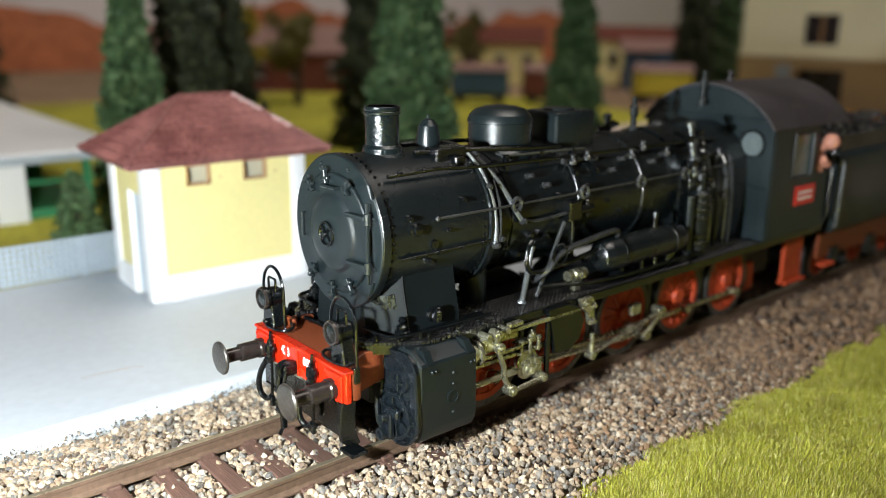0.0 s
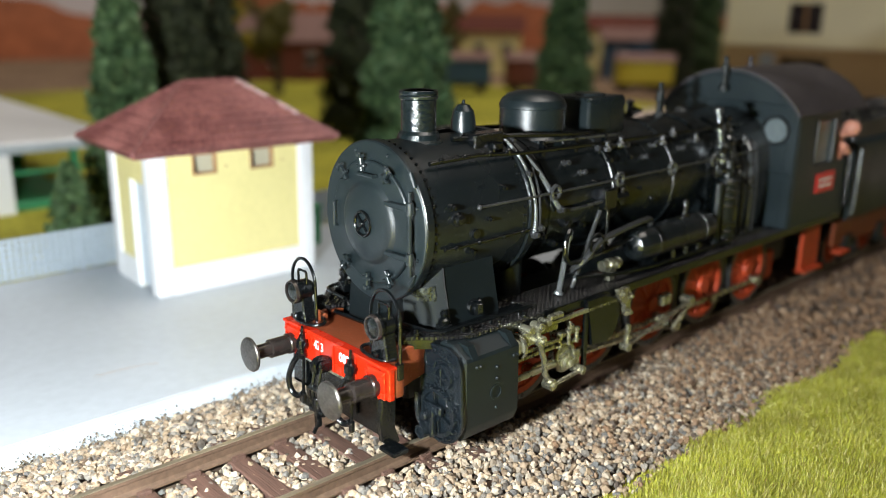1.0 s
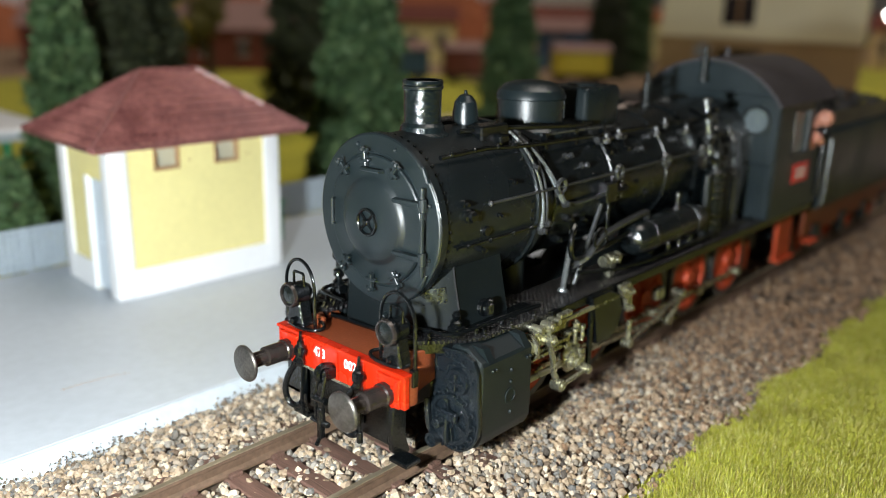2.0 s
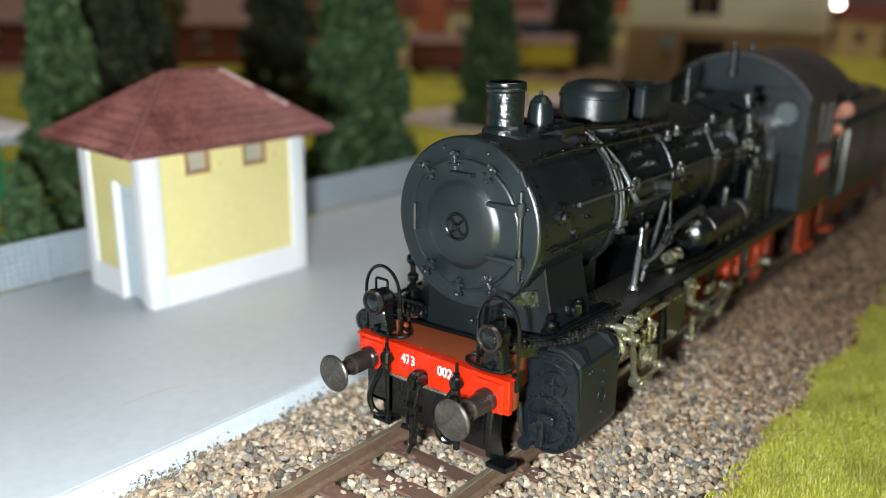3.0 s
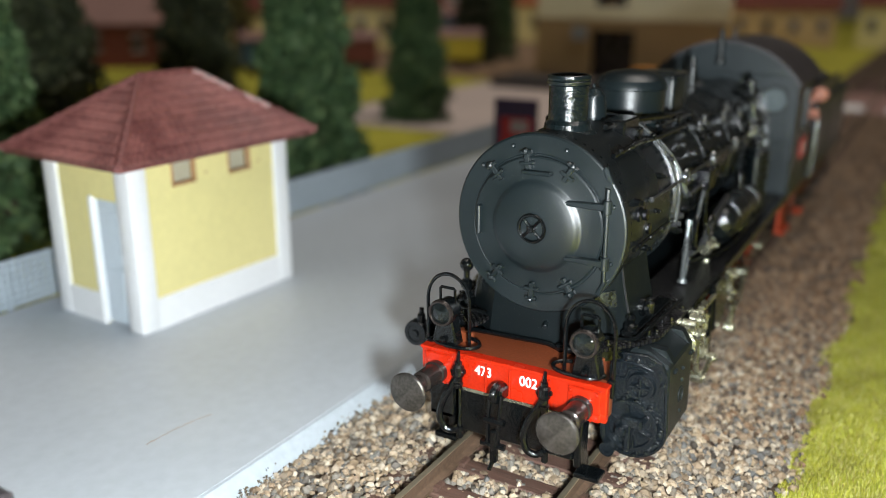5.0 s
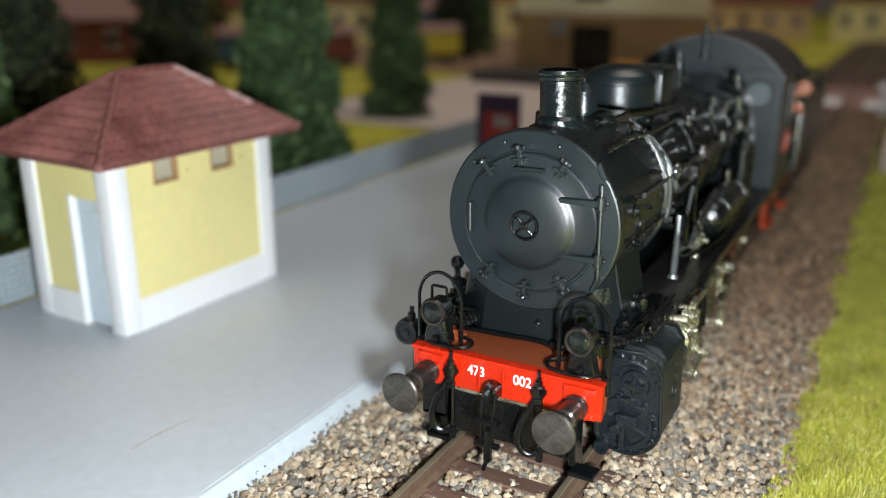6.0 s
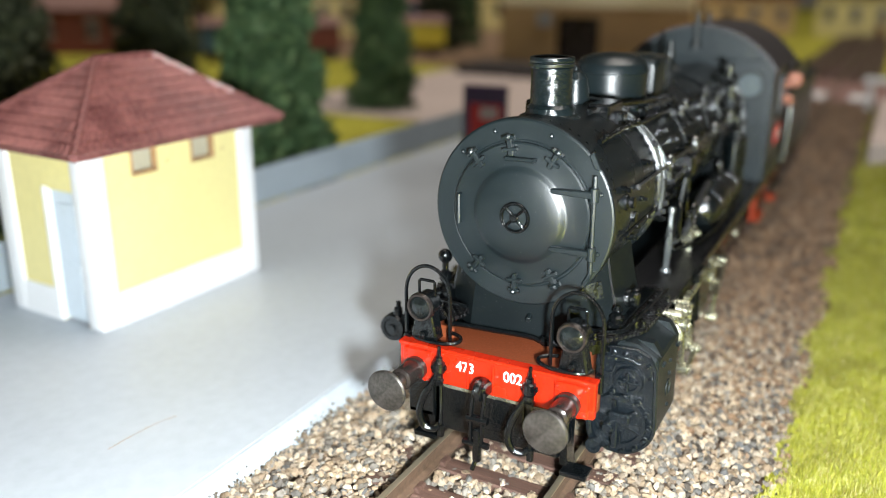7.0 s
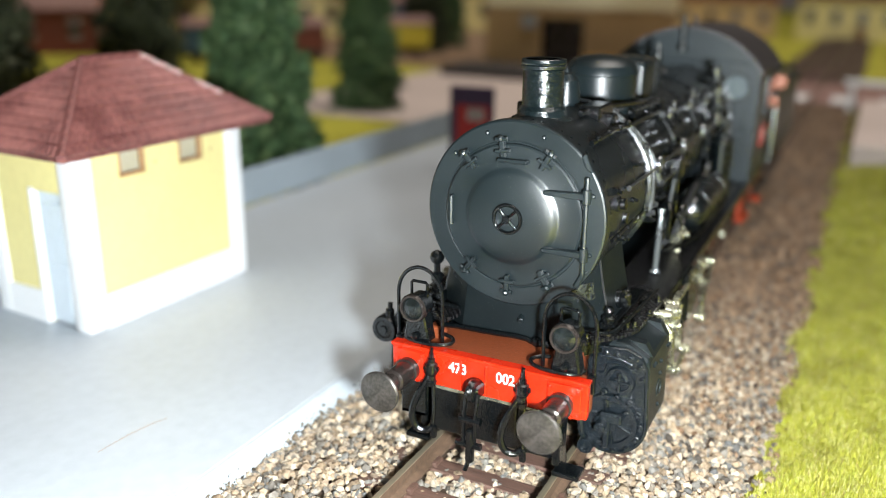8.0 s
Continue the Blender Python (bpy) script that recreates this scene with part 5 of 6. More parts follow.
def wheel(parent, at, R, s, spokes=14, label="orange-red spoked driving wheel"):
    bm = B()
    lathe(bm, (0, 0, 0), (0, s, 0), [(R - 2.3, .5), (R - 2.2, 1.25), (R - 1.15, 1.25), (R - 1.1, .4)], 40)
    lathe(bm, (0, 0, 0), (0, s, 0), [(0, 1.7), (1.6, 1.7), (1.8, 1.3), (1.9, .86), (R - 1.2, .82)], 40)
    w = part("driving_wheel", bm, WHEELRED, parent, label, at)
    for k in range(spokes):
        a = 2 * math.pi * k / spokes
        part("spoke", tube(B(), [(1.6 * math.cos(a), .75 * s, 1.6 * math.sin(a)), ((R - 2) * math.cos(a), .75 * s, (R - 2) * math.sin(a))], .42, n=5), WHEELRED, w)
    part("tyre", lathe(B(), (0, 0, 0), (0, s, 0), [(R - 1.15, 1.3), (R - .15, 1.35), (R, 1.2), (R + .05, -1.2), (R + .9, -1.5), (R + .8, -2.0), (R - 2, -2.0), (R - 2, .3)], 40), STEEL, w, "dark steel tyre")
    return w


def wheels():
    for s in (1, -1):
        w = wheel(loco, (37.5, 8.6 * s, 8.05), 8.0, s)
        for x in (55.5, 73.5, 91.5, 109.5):
            again(w, (x, 8.6 * s, 8.05))
        for x in (46.5, 64.5, 82.5, 100.5):
            part("brake_block", box(B(), x - .8, x + .6, 7.4 * s, 9.4 * s, 4, 14, .3), GLOSS, loco)
    for x in (37.5, 55.5, 73.5, 91.5, 109.5):
        part("axle", rod(B(), (x, -7, 8.05), (x, 7, 8.05), 1.2, n=12), STEEL, loco)


def cab():
    prof = [(-15.8, 17.3), (-15.8, 37.5), (-15.7, 40.0)] + [(-p[0], p[1]) for p in arc(0, 30.4, 19.2, 33, 147, 26)][0:] + [(15.7, 40.0), (15.8, 37.5), (15.8, 17.3)]
    cb = part("cab", prism(B(), prof, "x", 112.4, 113.4, .1), CABBLACK, loco, "black cab with arched front")
    for s in (1, -1):
        bm = B()
        y0, y1 = 15.0 * s, 15.9 * s
        bm = slab([113.4, 121.5, 130, 132.5, 138.5], [17.4, 30, 39.4, 41], {(1, 1), (3, 1), (3, 2)}, y0, y1)
        part("cab_side", bm, CABBLACK, cb)
        part("side_window", box(B(), 121.5, 130, y0 + .1 * s, y0 + .3 * s, 30, 39.4), PANE, cb, "pale clear cab side window")
        part("window_bead", tube(B(), [(121.5, y1, 30), (130, y1, 30), (130, y1, 39.4), (121.5, y1, 39.4)], .25, closed=True), BLACK, cb)
        pl = part("number_plate", box(B(), 123.6, 132.4, y1, y1 + .25 * s, 23.6, 27.9, .08), PLATE, cb, "small red plate with pale bars")
        for z in (24.8, 26.1):
            part("bar", box(B(), 125, 131, y1 + .25 * s, y1 + .3 * s, z, z + .55), WHITEINK, pl)
        part("front_window", rod(B(), (112.3, 11.2 * s, 37.8), (112.5, 11.2 * s, 37.8), 2.5, n=20), PANE, cb, "round pale cab front window")
        part("window_ring", lathe(B(), (111.8, 11.2 * s, 37.8), (112.8, 11.2 * s, 37.8), [(2.5, .2), (2.6, 0), (3.1, 0), (3.1, .6)], 20), BLACK, cb)
        part("grab_rail", tube(B(), [(139, 15.9 * s, 18.5), (139, 16.4 * s, 20), (139, 16.4 * s, 36), (139, 15.9 * s, 37)], .3), GLOSS, cb)
        part("cab_step", box(box(B(), 128, 137, 11.8 * s, 14.2 * s, 4, 4.6, .1), 128.4, 136.6, 12.0 * s, 12.9 * s, 4.2, 16.5, .1), WHEELRED, loco, "orange-red cab step plate")
        part("ash_frame", box(B(), 112, 122, 7.6 * s, 9.2 * s, 3.2, 10, .4), WHEELRED, loco)
    roof = [(-p[0], p[1]) for p in arc(0, 30.4, 19.7, 33, 147, 30)]
    roof_in = [(-p[0], p[1]) for p in arc(0, 30.4, 19.1, 33, 147, 30)][::-1]
    part("cab_roof", prism(B(), roof + roof_in, "x", 111.6, 145), ROOFBLK, loco, "curved dull black cab roof")
    part("roof_vent", lathe(B(), (120, 0, 49.9), (120, 0, 53), [(.9, 0), (.8, .6), (.4, .9), (.4, 1.6), (.7, 1.8), (.5, 2.3), (0, 2.4)], 12), ROOFBLK, loco)
    part("cab_floor", box(B(), 113.4, 138, -15, 15, 16.9, 17.5), BLACK, loco)
    bmr = B()
    for k in range(27):
        a = radians(35 + k * 110 / 26)
        ball(bmr, (112.3, 18.4 * math.cos(a), 30.4 + 18.4 * math.sin(a)), .22, u=6, v=4)
    part("rivet_row", bmr, BLACK, cb)
    for y in (-13.6, -8.4, 8.4, 13.6):
        bmr = B()
        for k in range(14):
            ball(bmr, (112.3, y, 19 + 1.6 * k), .24, u=6, v=4)
        part("rivet_row", bmr, CABBLACK, cb)
    for z in (28.4, 42.6):
        part("front_seam", box(B(), 112.0, 112.5, -15.2, 15.2, z, z + .6, .1), CABBLACK, cb)


loco_front()
smokebox()
boiler()
cylinders()
wheels()
cab()

# ---- tender ----
tender = thing("tender", "black model tender heaped with coal behind the locomotive", "model tender", (142, 0, 0))


def build_tender():
    part("tank", prism(B(), [(-15.2, 14.5), (15.2, 14.5), (15.6, 15), (15.6, 32.5), (14.8, 33.6), (-14.8, 33.6), (-15.6, 32.5), (-15.6, 15)], "x", 2, 72, .3), CABBLACK, tender, "black tender tank")
    part("coal_rail", box(box(B(), 4, 60, -14.2, -13.6, 33.6, 37.5, .15), 4, 60, 13.6, 14.2, 33.6, 37.5, .15), BLACK, tender)
    n = 500
    V, F = pieces(n, lambda k: (random.uniform(5, 58), random.uniform(-12.5, 12.5)), lambda x, y: 35.2 + 3.2 * (1 - (y / 14) ** 2), (1.0, 1.9), 3)
    tagged(joined("coal", V, F, COAL, tender), kind="stuff")
    for s in (1, -1):
        part("frame_plate", box(B(), 2, 72, 12.2 * s, 13.2 * s, 7.5, 13.6, .2), DECK, tender, "red-brown tender frame")
        for x in (10, 30, 48, 66):
            part("axle_box", box(B(), x - 2, x + 2, 12.9 * s, 13.8 * s, 4.5, 9.5, .3), BLACK, tender)
        w = wheel(tender, (10, 8.6 * s, 5.8), 5.7, s, 10, "orange-red tender wheel")
        for x in (30, 48, 66):
            again(w, (x, 8.6 * s, 5.8))
        part("handrail", tube(B(), [(2.6, 16.0 * s, 16), (2.6, 16.3 * s, 18), (2.6, 16.3 * s, 31), (2.6, 16.0 * s, 32)], .45), GREYSTEEL, tender, "pale upright handrail")
        part("step", box(B(), 2, 7, 13 * s, 15.4 * s, 6, 6.6, .1), WHEELRED, tender)
    part("drawbar", box(B(), -5, 3, -3, 3, 8, 10, .3), GLOSS, tender)
    part("underframe", box(B(), 2, 72, -6, 6, 5, 14.4, .3), BLACK, tender)


def ico_arrays():
    b = B()
    bmesh.ops.create_icosphere(b, subdivisions=1, radius=1)
    b.verts.ensure_lookup_table()
    v = np.array([tuple(q.co) for q in b.verts])
    f = np.array([[q.index for q in t.verts] for t in b.faces])
    b.free()
    return v, f


ICO_V, ICO_F = ico_arrays()


def pieces(n, place, height, size, jitter):
    """Broken, angular lumps strewn over a surface."""
    rng = np.random.default_rng(jitter)
    V, F = [], []
    for k in range(n):
        x, y = place(k)
        s = rng.uniform(*size) * 0.5
        q = Euler(rng.uniform(0, 6.28, 3)).to_matrix()
        v = ICO_V * rng.uniform(0.72, 1.2, (len(ICO_V), 1)) * (s * rng.uniform(0.65, 1.25, 3))
        v = v @ np.array(q) + np.array((x, y, height(x, y) + rng.uniform(-0.35, 0.3) * s))
        V.append(v)
        F.append(ICO_F + k * len(ICO_V))
    return np.vstack(V), np.vstack(F)


build_tender()

# ---- the model figure in the cab ----
bm = ball(B(), (-1.4, -4.4, 19.8), 1.6, 1, 1.2, 1.1)
tube(bm, [(0, 0, 17), (-.6, -2.4, 18.4), (-1.2, -4.0, 19.4)], 1.0, smooth=1)
lathe(bm, (0, 0, 0), (0, 0, 1), [(0, 0), (2.0, 0), (2.2, 8), (2.6, 15), (1.6, 18), (.8, 18.6), (0, 18.6)], 14)
tube(bm, [(0, -2.0, 16), (-1, -4.2, 14.2), (-3.4, -4.0, 16)], .85, smooth=1)
solid("model_figure", bm, SKIN, "plain pinkish model figure standing on the footplate", "figure", (135.6, -12.9, 17.6))

# ---- things on and behind the platform ----
post = thing("platform_post", "short white post with a dark block standing for its shadow", "post", (-40.7, 33.4, -2.5))
part("base", box(B(), -2.3, 2.3, -1.7, 1.7, 0, 9.6, .3, 2), WHITE, post)
# dark block put where the post's shadow falls on the platform
part("box", prism(B(), [(-2.2, 9.6), (2.2, 9.6), (2.0, 14.6), (-2.0, 15.4)], "y", -1.6, 1.6, .2), ROOFBLK, post, "purple-black block standing for the post's shadow")
solid("fibre", tube(B(), [(-9.8, 48.6, -2.44), (-5, 48.5, -2.40), (-1, 47.9, -2.40), (1.4, 47.2, -2.44)], .028, n=5, smooth=1), WOOD, "thin brown hair lying on the platform", "fibre")
binb = thing("green_bin", "small green plastic bin standing behind the hut", "bin", (66, 98, -2.5))
part("body", box(B(), -4, 4, -3, 3, 0, 10, .4), GREEN, binb)
part("lid", box(B(), -4.4, 4.4, -3.4, 3.4, 10, 11.2, .3), GREEN, binb)

board = thing("information_board", "purple and red notice board standing on the platform", "notice board", (172, 84, -2.5), 8)
part("panel", box(B(), -.8, .8, -12, 3, 2, 28, .2), PURPLE, board)
part("poster", box(B(), -1.0, -.8, -10.5, .5, 4, 22), PLATE, board, "orange-red poster")
part("poster_strip", box(B(), -1.05, -1.0, -9.0, -3, 17, 21), PALE, board)
for y in (-9.4, 1.4):
    part("post", box(B(), -.6, .6, y - .6, y + .6, 0, 3, .1), PURPLE, board)


def leafy(n, place, size, seed):
    """Small bent leaf blades round the places given."""
    rng = np.random.default_rng(seed)
    P = np.array([place(rng) for _ in range(n)])
    d1 = rng.normal(size=(n, 3))
    d1 /= np.linalg.norm(d1, axis=1)[:, None]
    d2 = np.cross(d1, rng.normal(size=(n, 3)))
    d2 /= np.linalg.norm(d2, axis=1)[:, None]
    s = rng.uniform(.5, 1.2, (n, 1)) * size
    V = np.stack([P - d1 * s, P + d2 * s * .45, P + d1 * s, P - d2 * s * .45], 1).reshape(-1, 3)
    F = np.arange(n * 4).reshape(n, 4)
    return V, F


def conifer(x, y, z, h, r, material, seed, label, lean=0.0, n=9000):
    t = thing("conifer_tree", label, "tree", (x, y, z), group="trees behind the platform")
    part("trunk", lathe(B(), (0, 0, 0), (lean * h, 0, h), [(0, 0), (r * .14, 0), (r * .09, h * .4), (0, h * .98)], 9), BARK, t)
    rows = max(9, int(h / 7))

    def place(rng):
        k = rng.integers(0, rows)
        u = (k + rng.uniform(.0, 1.0) ** 1.6) / rows
        a = rng.integers(0, 11) * 0.571 + k * .9 + rng.normal() * .3
        rr = r * (1 - u) ** .75 * (.86 + .16 * math.sin(k * 2.3 + 3 * a)) * rng.uniform(.1, 1.0) ** .45 + .8
        return (rr * math.cos(a) + lean * h * u, rr * math.sin(a), h * (.03 + .97 * u) - rr * .28)
    V, F = leafy(n, place, r * .13, seed)
    joined("crown", V, F, material, t)
    bm = B()
    for k in range(rows * 3):
        a, u = k * 2.4, .05 + .9 * k / (rows * 3)
        rr = r * (1 - u) ** .75 * .8
        rod(bm, (lean * h * u, 0, h * u), (rr * math.cos(a) + lean * h * u, rr * math.sin(a), h * u - rr * .25), r * .03, r * .008, n=5)
    tagged(part("branchwork", bm, BARK, t), kind="stuff")
    return t


def broadleaf(x, y, z, h, r, material, seed, label):
    t = thing("leafy_tree", label, "tree", (x, y, z), group="trees behind the platform")
    part("trunk", lathe(B(), (0, 0, 0), (0, 0, h), [(0, 0), (r * .16, 0), (r * .1, h * .4), (r * .03, h * .85), (0, h * .85)], 9), BARK, t)
    rng0 = np.random.default_rng(seed)
    blobs = [(rng0.normal() * r * .45, rng0.normal() * r * .45, h * rng0.uniform(.45, .92)) for _ in range(16)]
    bm = B()
    for b in blobs:
        rod(bm, (0, 0, h * .38), b, r * .05, r * .015, n=5)
    tagged(part("branchwork", bm, BARK, t), kind="stuff")

    def place(rng):
        b = blobs[rng.integers(0, len(blobs))]
        d = rng.normal(size=3)
        d *= r * .36 * rng.uniform(.3, 1) / np.linalg.norm(d)
        return (b[0] + d[0], b[1] + d[1], b[2] + d[2])
    V, F = leafy(2600, place, r * .11, seed)
    joined("crown", V, F, material, t)


conifer(47, 168, -6.5, 88, 16, NEEDLES, 11, "green conical model fir behind the fence")
conifer(82, 208, -6.5, 150, 19, DARKNEEDLES, 12, "tall dark model fir behind the fence", .02)
conifer(112, 226, -6.5, 150, 17, DARKNEEDLES, 13, "tall dark leaning model fir", -.10)
conifer(219, 277, -6.5, 150, 25, DARKNEEDLES, 14, "tall dark model fir")
conifer(139, 141, -6.5, 118, 22, NEEDLES, 15, "broad green model fir behind the fence", n=16000)
conifer(289, 193, -6.5, 112, 20, NEEDLES, 16, "dark green model fir beside the square")
conifer(612, 336, -6.5, 190, 23, DARKNEEDLES, 17, "narrow dark model fir before the houses")
conifer(681, 347, -6.5, 190, 22, NEEDLES, 18, "narrow model fir before the houses")
conifer(66, 540, -6.5, 190, 34, DARKNEEDLES, 19, "large dark model fir at the back")
conifer(16, 131, -6.5, 28, 10, NEEDLES, 20, "low green model shrub behind the fence", n=2500)
conifer(75, 140, -6.5, 40, 13, NEEDLES, 22, "low green model shrub behind the hut", n=2500)
broadleaf(299, 494, -6.5, 72, 24, LEAVES, 31, "small olive-leaved model tree")
broadleaf(549, 573, -6.5, 80, 22, LEAVES, 32, "small olive-leaved model tree before the houses")
broadleaf(152, 304, -6.5, 110, 15, YELLOWLEAVES, 33, "tall yellow-leaved model tree")

# ---- pavilion with a white roof ----
pav = thing("pavilion", "white-roofed green open pavilion behind the fence", "pavilion", (-30, 205, -6.5))
part("roof", box(B(), -150, 88, -4, 330, 20, 23, .6), WHITE, pav, "flat white roof")
part("roof_edge", box(B(), -151, 89, -5, -4, 19.5, 22.5, .3), KERB, pav)
part("base", box(B(), -150, 72, -3, 60, 0, 3.2, .3), GREEN, pav, "green base step")
for x in range(-140, 71, 30):
    part("post", box(B(), x, x + 2.5, -3, -.5, 3, 20, .2), GREEN, pav)
    part("rail", box(B(), x + 2.5, x + 30, -2.4, -1.2, 12, 13.5, .2), GREEN, pav)
part("white_panel", box(B(), 40, 50, -6.2, -5.2, 0, 19.5, .2), WHITE, pav)
part("back_wall", box(B(), -150, 72, 60, 62, 0, 20), GREEN, pav)

# ---- cream station building ----
station = thing("station_building", "cream two-storey model station with a tan ground floor", "model building", (495, -16, -6.5))
part("upper_wall", slab([100, 169, 192, 236], [48, 56, 75, 130], {(1, 1)}, 0, 4, True), CREAM, station, "cream plaster upper wall")
part("lower_wall", slab([100, 162, 194, 236], [0, 40, 47.3], {(1, 0)}, -1, 4, True), TAN, station, "tan rendered ground-floor wall")
part("side_wall", box(B(), 4, 120, 232, 236, 0, 130), CREAM, station)
part("string_course", box(B(), -2, 4.2, 100, 237, 47.2, 49.6, .2), CREAM, station)
part("doorway", box(B(), 6, 8, 160, 196, 0, 41), DARK, station, "dark open doorway")
w = part("window", box(B(), 2.2, 3, 168.5, 192.5, 55.5, 75.5), DARK, station, "dark square window")
part("window_frame", box(B(), 1.0, 2.4, 179.8, 181.2, 56, 75), WOOD, w)
part("hanging_sign", box(B(), -3.5, -1.2, 197, 207, 33, 42, .3), FENCEGREY, station, "small grey hanging sign")
part("roof", box(B(), -8, 130, 92, 244, 130, 136, .5), MAUVE, station)
solid("dark_kerb", box(B(), 446, 490, 96, 232, -5.15, 1.5, .6), ASPHALT, "dark grey raised kerb before the station", "kerb", kind="structure")
cart = thing("orange_cart", "small orange cart standing before the station", "cart", (425, 108, -5.2))
part("body", box(B(), -8, 8, -14, 14, 4, 20, 1), ORANGE, cart)
for x in (-6, 6):
    for y in (-10, 10):
        part("wheel", rod(B(), (x - 1, y, 3), (x + 1, y, 3), 3, n=14, bevel=.4), DARK, cart)
solid("paved_square", box(B(), 262, 494, 60, 250, -6.49, -5.2, .3), PALE, "pale pinkish paved station square", "paving", kind="structure")

# ---- houses and sheds along the back ----


def town_house(x, y, w, d, h, wall, roofm, label, turn=0, rise=24, wins=4):
    t = thing("town_house", label, "model house", (x, y, -6.5), turn, group="houses along the back")
    part("wall", box(B(), 0, w, 0, d, 0, h, .3), wall, t)
    part("roof", prism(B(), [(-4, h), (d + 4, h), (d / 2, h + rise)], "x", -5, w + 5, .4), roofm, t)
    for k in range(wins):
        wx = w * (k + .5) / wins
        p = part("window", box(B(), wx - 5, wx + 5, -.8, .3, h * .4, h * .72), DARK, t, "dark window")
        part("window_frame", box(box(B(), wx - 5.6, wx + 5.6, -1.3, -.2, h * .38, h * .4), wx - 5.6, wx + 5.6, -1.3, -.2, h * .72, h * .745), WHITE, p)
    part("door", box(B(), w * .5 - 5, w * .5 + 5, -.7, .3, 0, h * .33), BRICKRED, t)


town_house(235, 690, 240, 80, 36, BRICKRED, MAUVE, "long brown-red shed with a mauve-brown roof", -38, 26, 7)
town_house(330, 632, 26, 40, 38, WHITE, MAUVE, "narrow white model house with a mauve roof", -38, 14, 2)
town_house(520, 640, 150, 70, 44, YELLOW, BRICKRED, "yellow model house with a dark red roof", -45, 18, 5)
town_house(690, 540, 110, 70, 48, YELLOW, BRICKRED, "yellow model house with dark windows", -50, 16, 4)
town_house(650, 440, 100, 60, 40, BLUE, MAUVE, "dark blue-grey model shed", -50, 12, 3)
town_house(930, 470, 150, 70, 48, YELLOW, TERRA, "yellow model house with an orange roof", -60, 16, 5)
town_house(1050, 240, 160, 70, 46, TAN, BRICKRED, "tan model house with a dark red roof", -80, 20, 5)
town_house(1100, 60, 150, 70, 50, YELLOW, BRICKRED, "yellow model house beyond the crossing", -90, 20, 5)


def hill(x, y, length, h, turn, seed):
    bm = B()
    nx, ny = 40, 10
    g = [[bm.verts.new((length * (i / nx - .5), 90 * (j / ny - .5), max(0, h * math.sin(math.pi * i / nx) ** .6 * math.sin(math.pi * j / ny) ** .5 * (1 + .45 * noise.noise(Vector((i * .28, j * .4, seed))))))) for j in range(ny + 1)] for i in range(nx + 1)]
    for i in range(nx):
        for j in range(ny):
            bm.faces.new((g[i][j], g[i + 1][j], g[i + 1][j + 1], g[i][j + 1]))
    solid("rock_hill", bm, TERRA, "terracotta rocky model hill at the back", "hill", (x, y, -6.5), turn, kind="structure")


hill(150, 1060, 560, 78, -12, 1.0)
hill(640, 1120, 460, 80, -25, 4.0)
hill(1050, 960, 460, 72, -40, 8.0)

solid("dirt_yard", box(B(), -300, 1700, 600, 1325, -6.49, -6.0), YARD, "brown earth yard in front of the hills", "yard", kind="structure")
solid("dirt_road", box(B(), 500, 1900, 255, 598, -6.49, -6.1), YARD, "brown earth road behind the station", "road", kind="structure")


def wagon(x, y, turn, body, label):
    t = thing("freight_wagon", label, "model wagon", (x, y, -6.0), turn, group="wagons at the back")
    part("body", box(B(), -24, 24, -9, 9, 8, 27, .6), body, t)
    part("roof", prism(B(), arc(0, 22, 11.5, 28, 152, 10), "x", -25, 25), MAUVE, t)
    part("frame", box(B(), -25, 25, -7, 7, 5, 8, .3), DARK, t)
    for wx in (-16, 16):
        for wy in (-8, 8):
            part("wheel", rod(B(), (wx, wy - 1, 4), (wx, wy + 1, 4), 4, n=16, bevel=.4), DARK, t)
    part("door", box(B(), -7, 7, -9.6, -8.9, 9, 25, .3), body, t)


wagon(430, 420, -40, BLUE, "dark blue model freight wagon")
wagon(478, 382, -40, BRICKRED, "brown-red model freight wagon")
wagon(560, 330, -42, OCHRE, "yellow model freight wagon with a mauve roof")

# ---- level crossing and the second platform ----
cross = thing("level_crossing", "red-brown level crossing with white painted bars", "level crossing", (0, 0, 0), kind="structure")
part("road", box(B(), 420, 520, -260, 28, -6.45, -1.6, .3), MAUVE, cross)
for k in range(7):
    part("white_bar", box(B(), 424, 452, -150 + k * 24, -138 + k * 24, -1.6, -1.35), WHITE, cross)
part("barrier", box(B(), 416, 419, -120, -24, 9, 12, .3), WHITE, cross)
for y in (-116, -28):
    part("barrier_post", box(B(), 416, 419, y - 1.5, y + 1.5, -6.4, 9, .3), WHITE, cross)
solid("concrete_slab", box(B(), 262, 400, -130, -33.5, -6.45, 3.5, .6), PALE, "pale grey concrete slab beside the track", "slab", kind="structure")
globe = thing("white_globe_lamp", "bright white globe lamp on a dark post", "lamp", (1000, 208, -6.1))
part("post", rod(B(), (0, 0, 0), (0, 0, 60), 1.4, n=10), DARK, globe)
part("globe", ball(B(), (0, 0, 63.5), 4.6, u=20, v=12), GLOW, globe)

# ---- grass ----


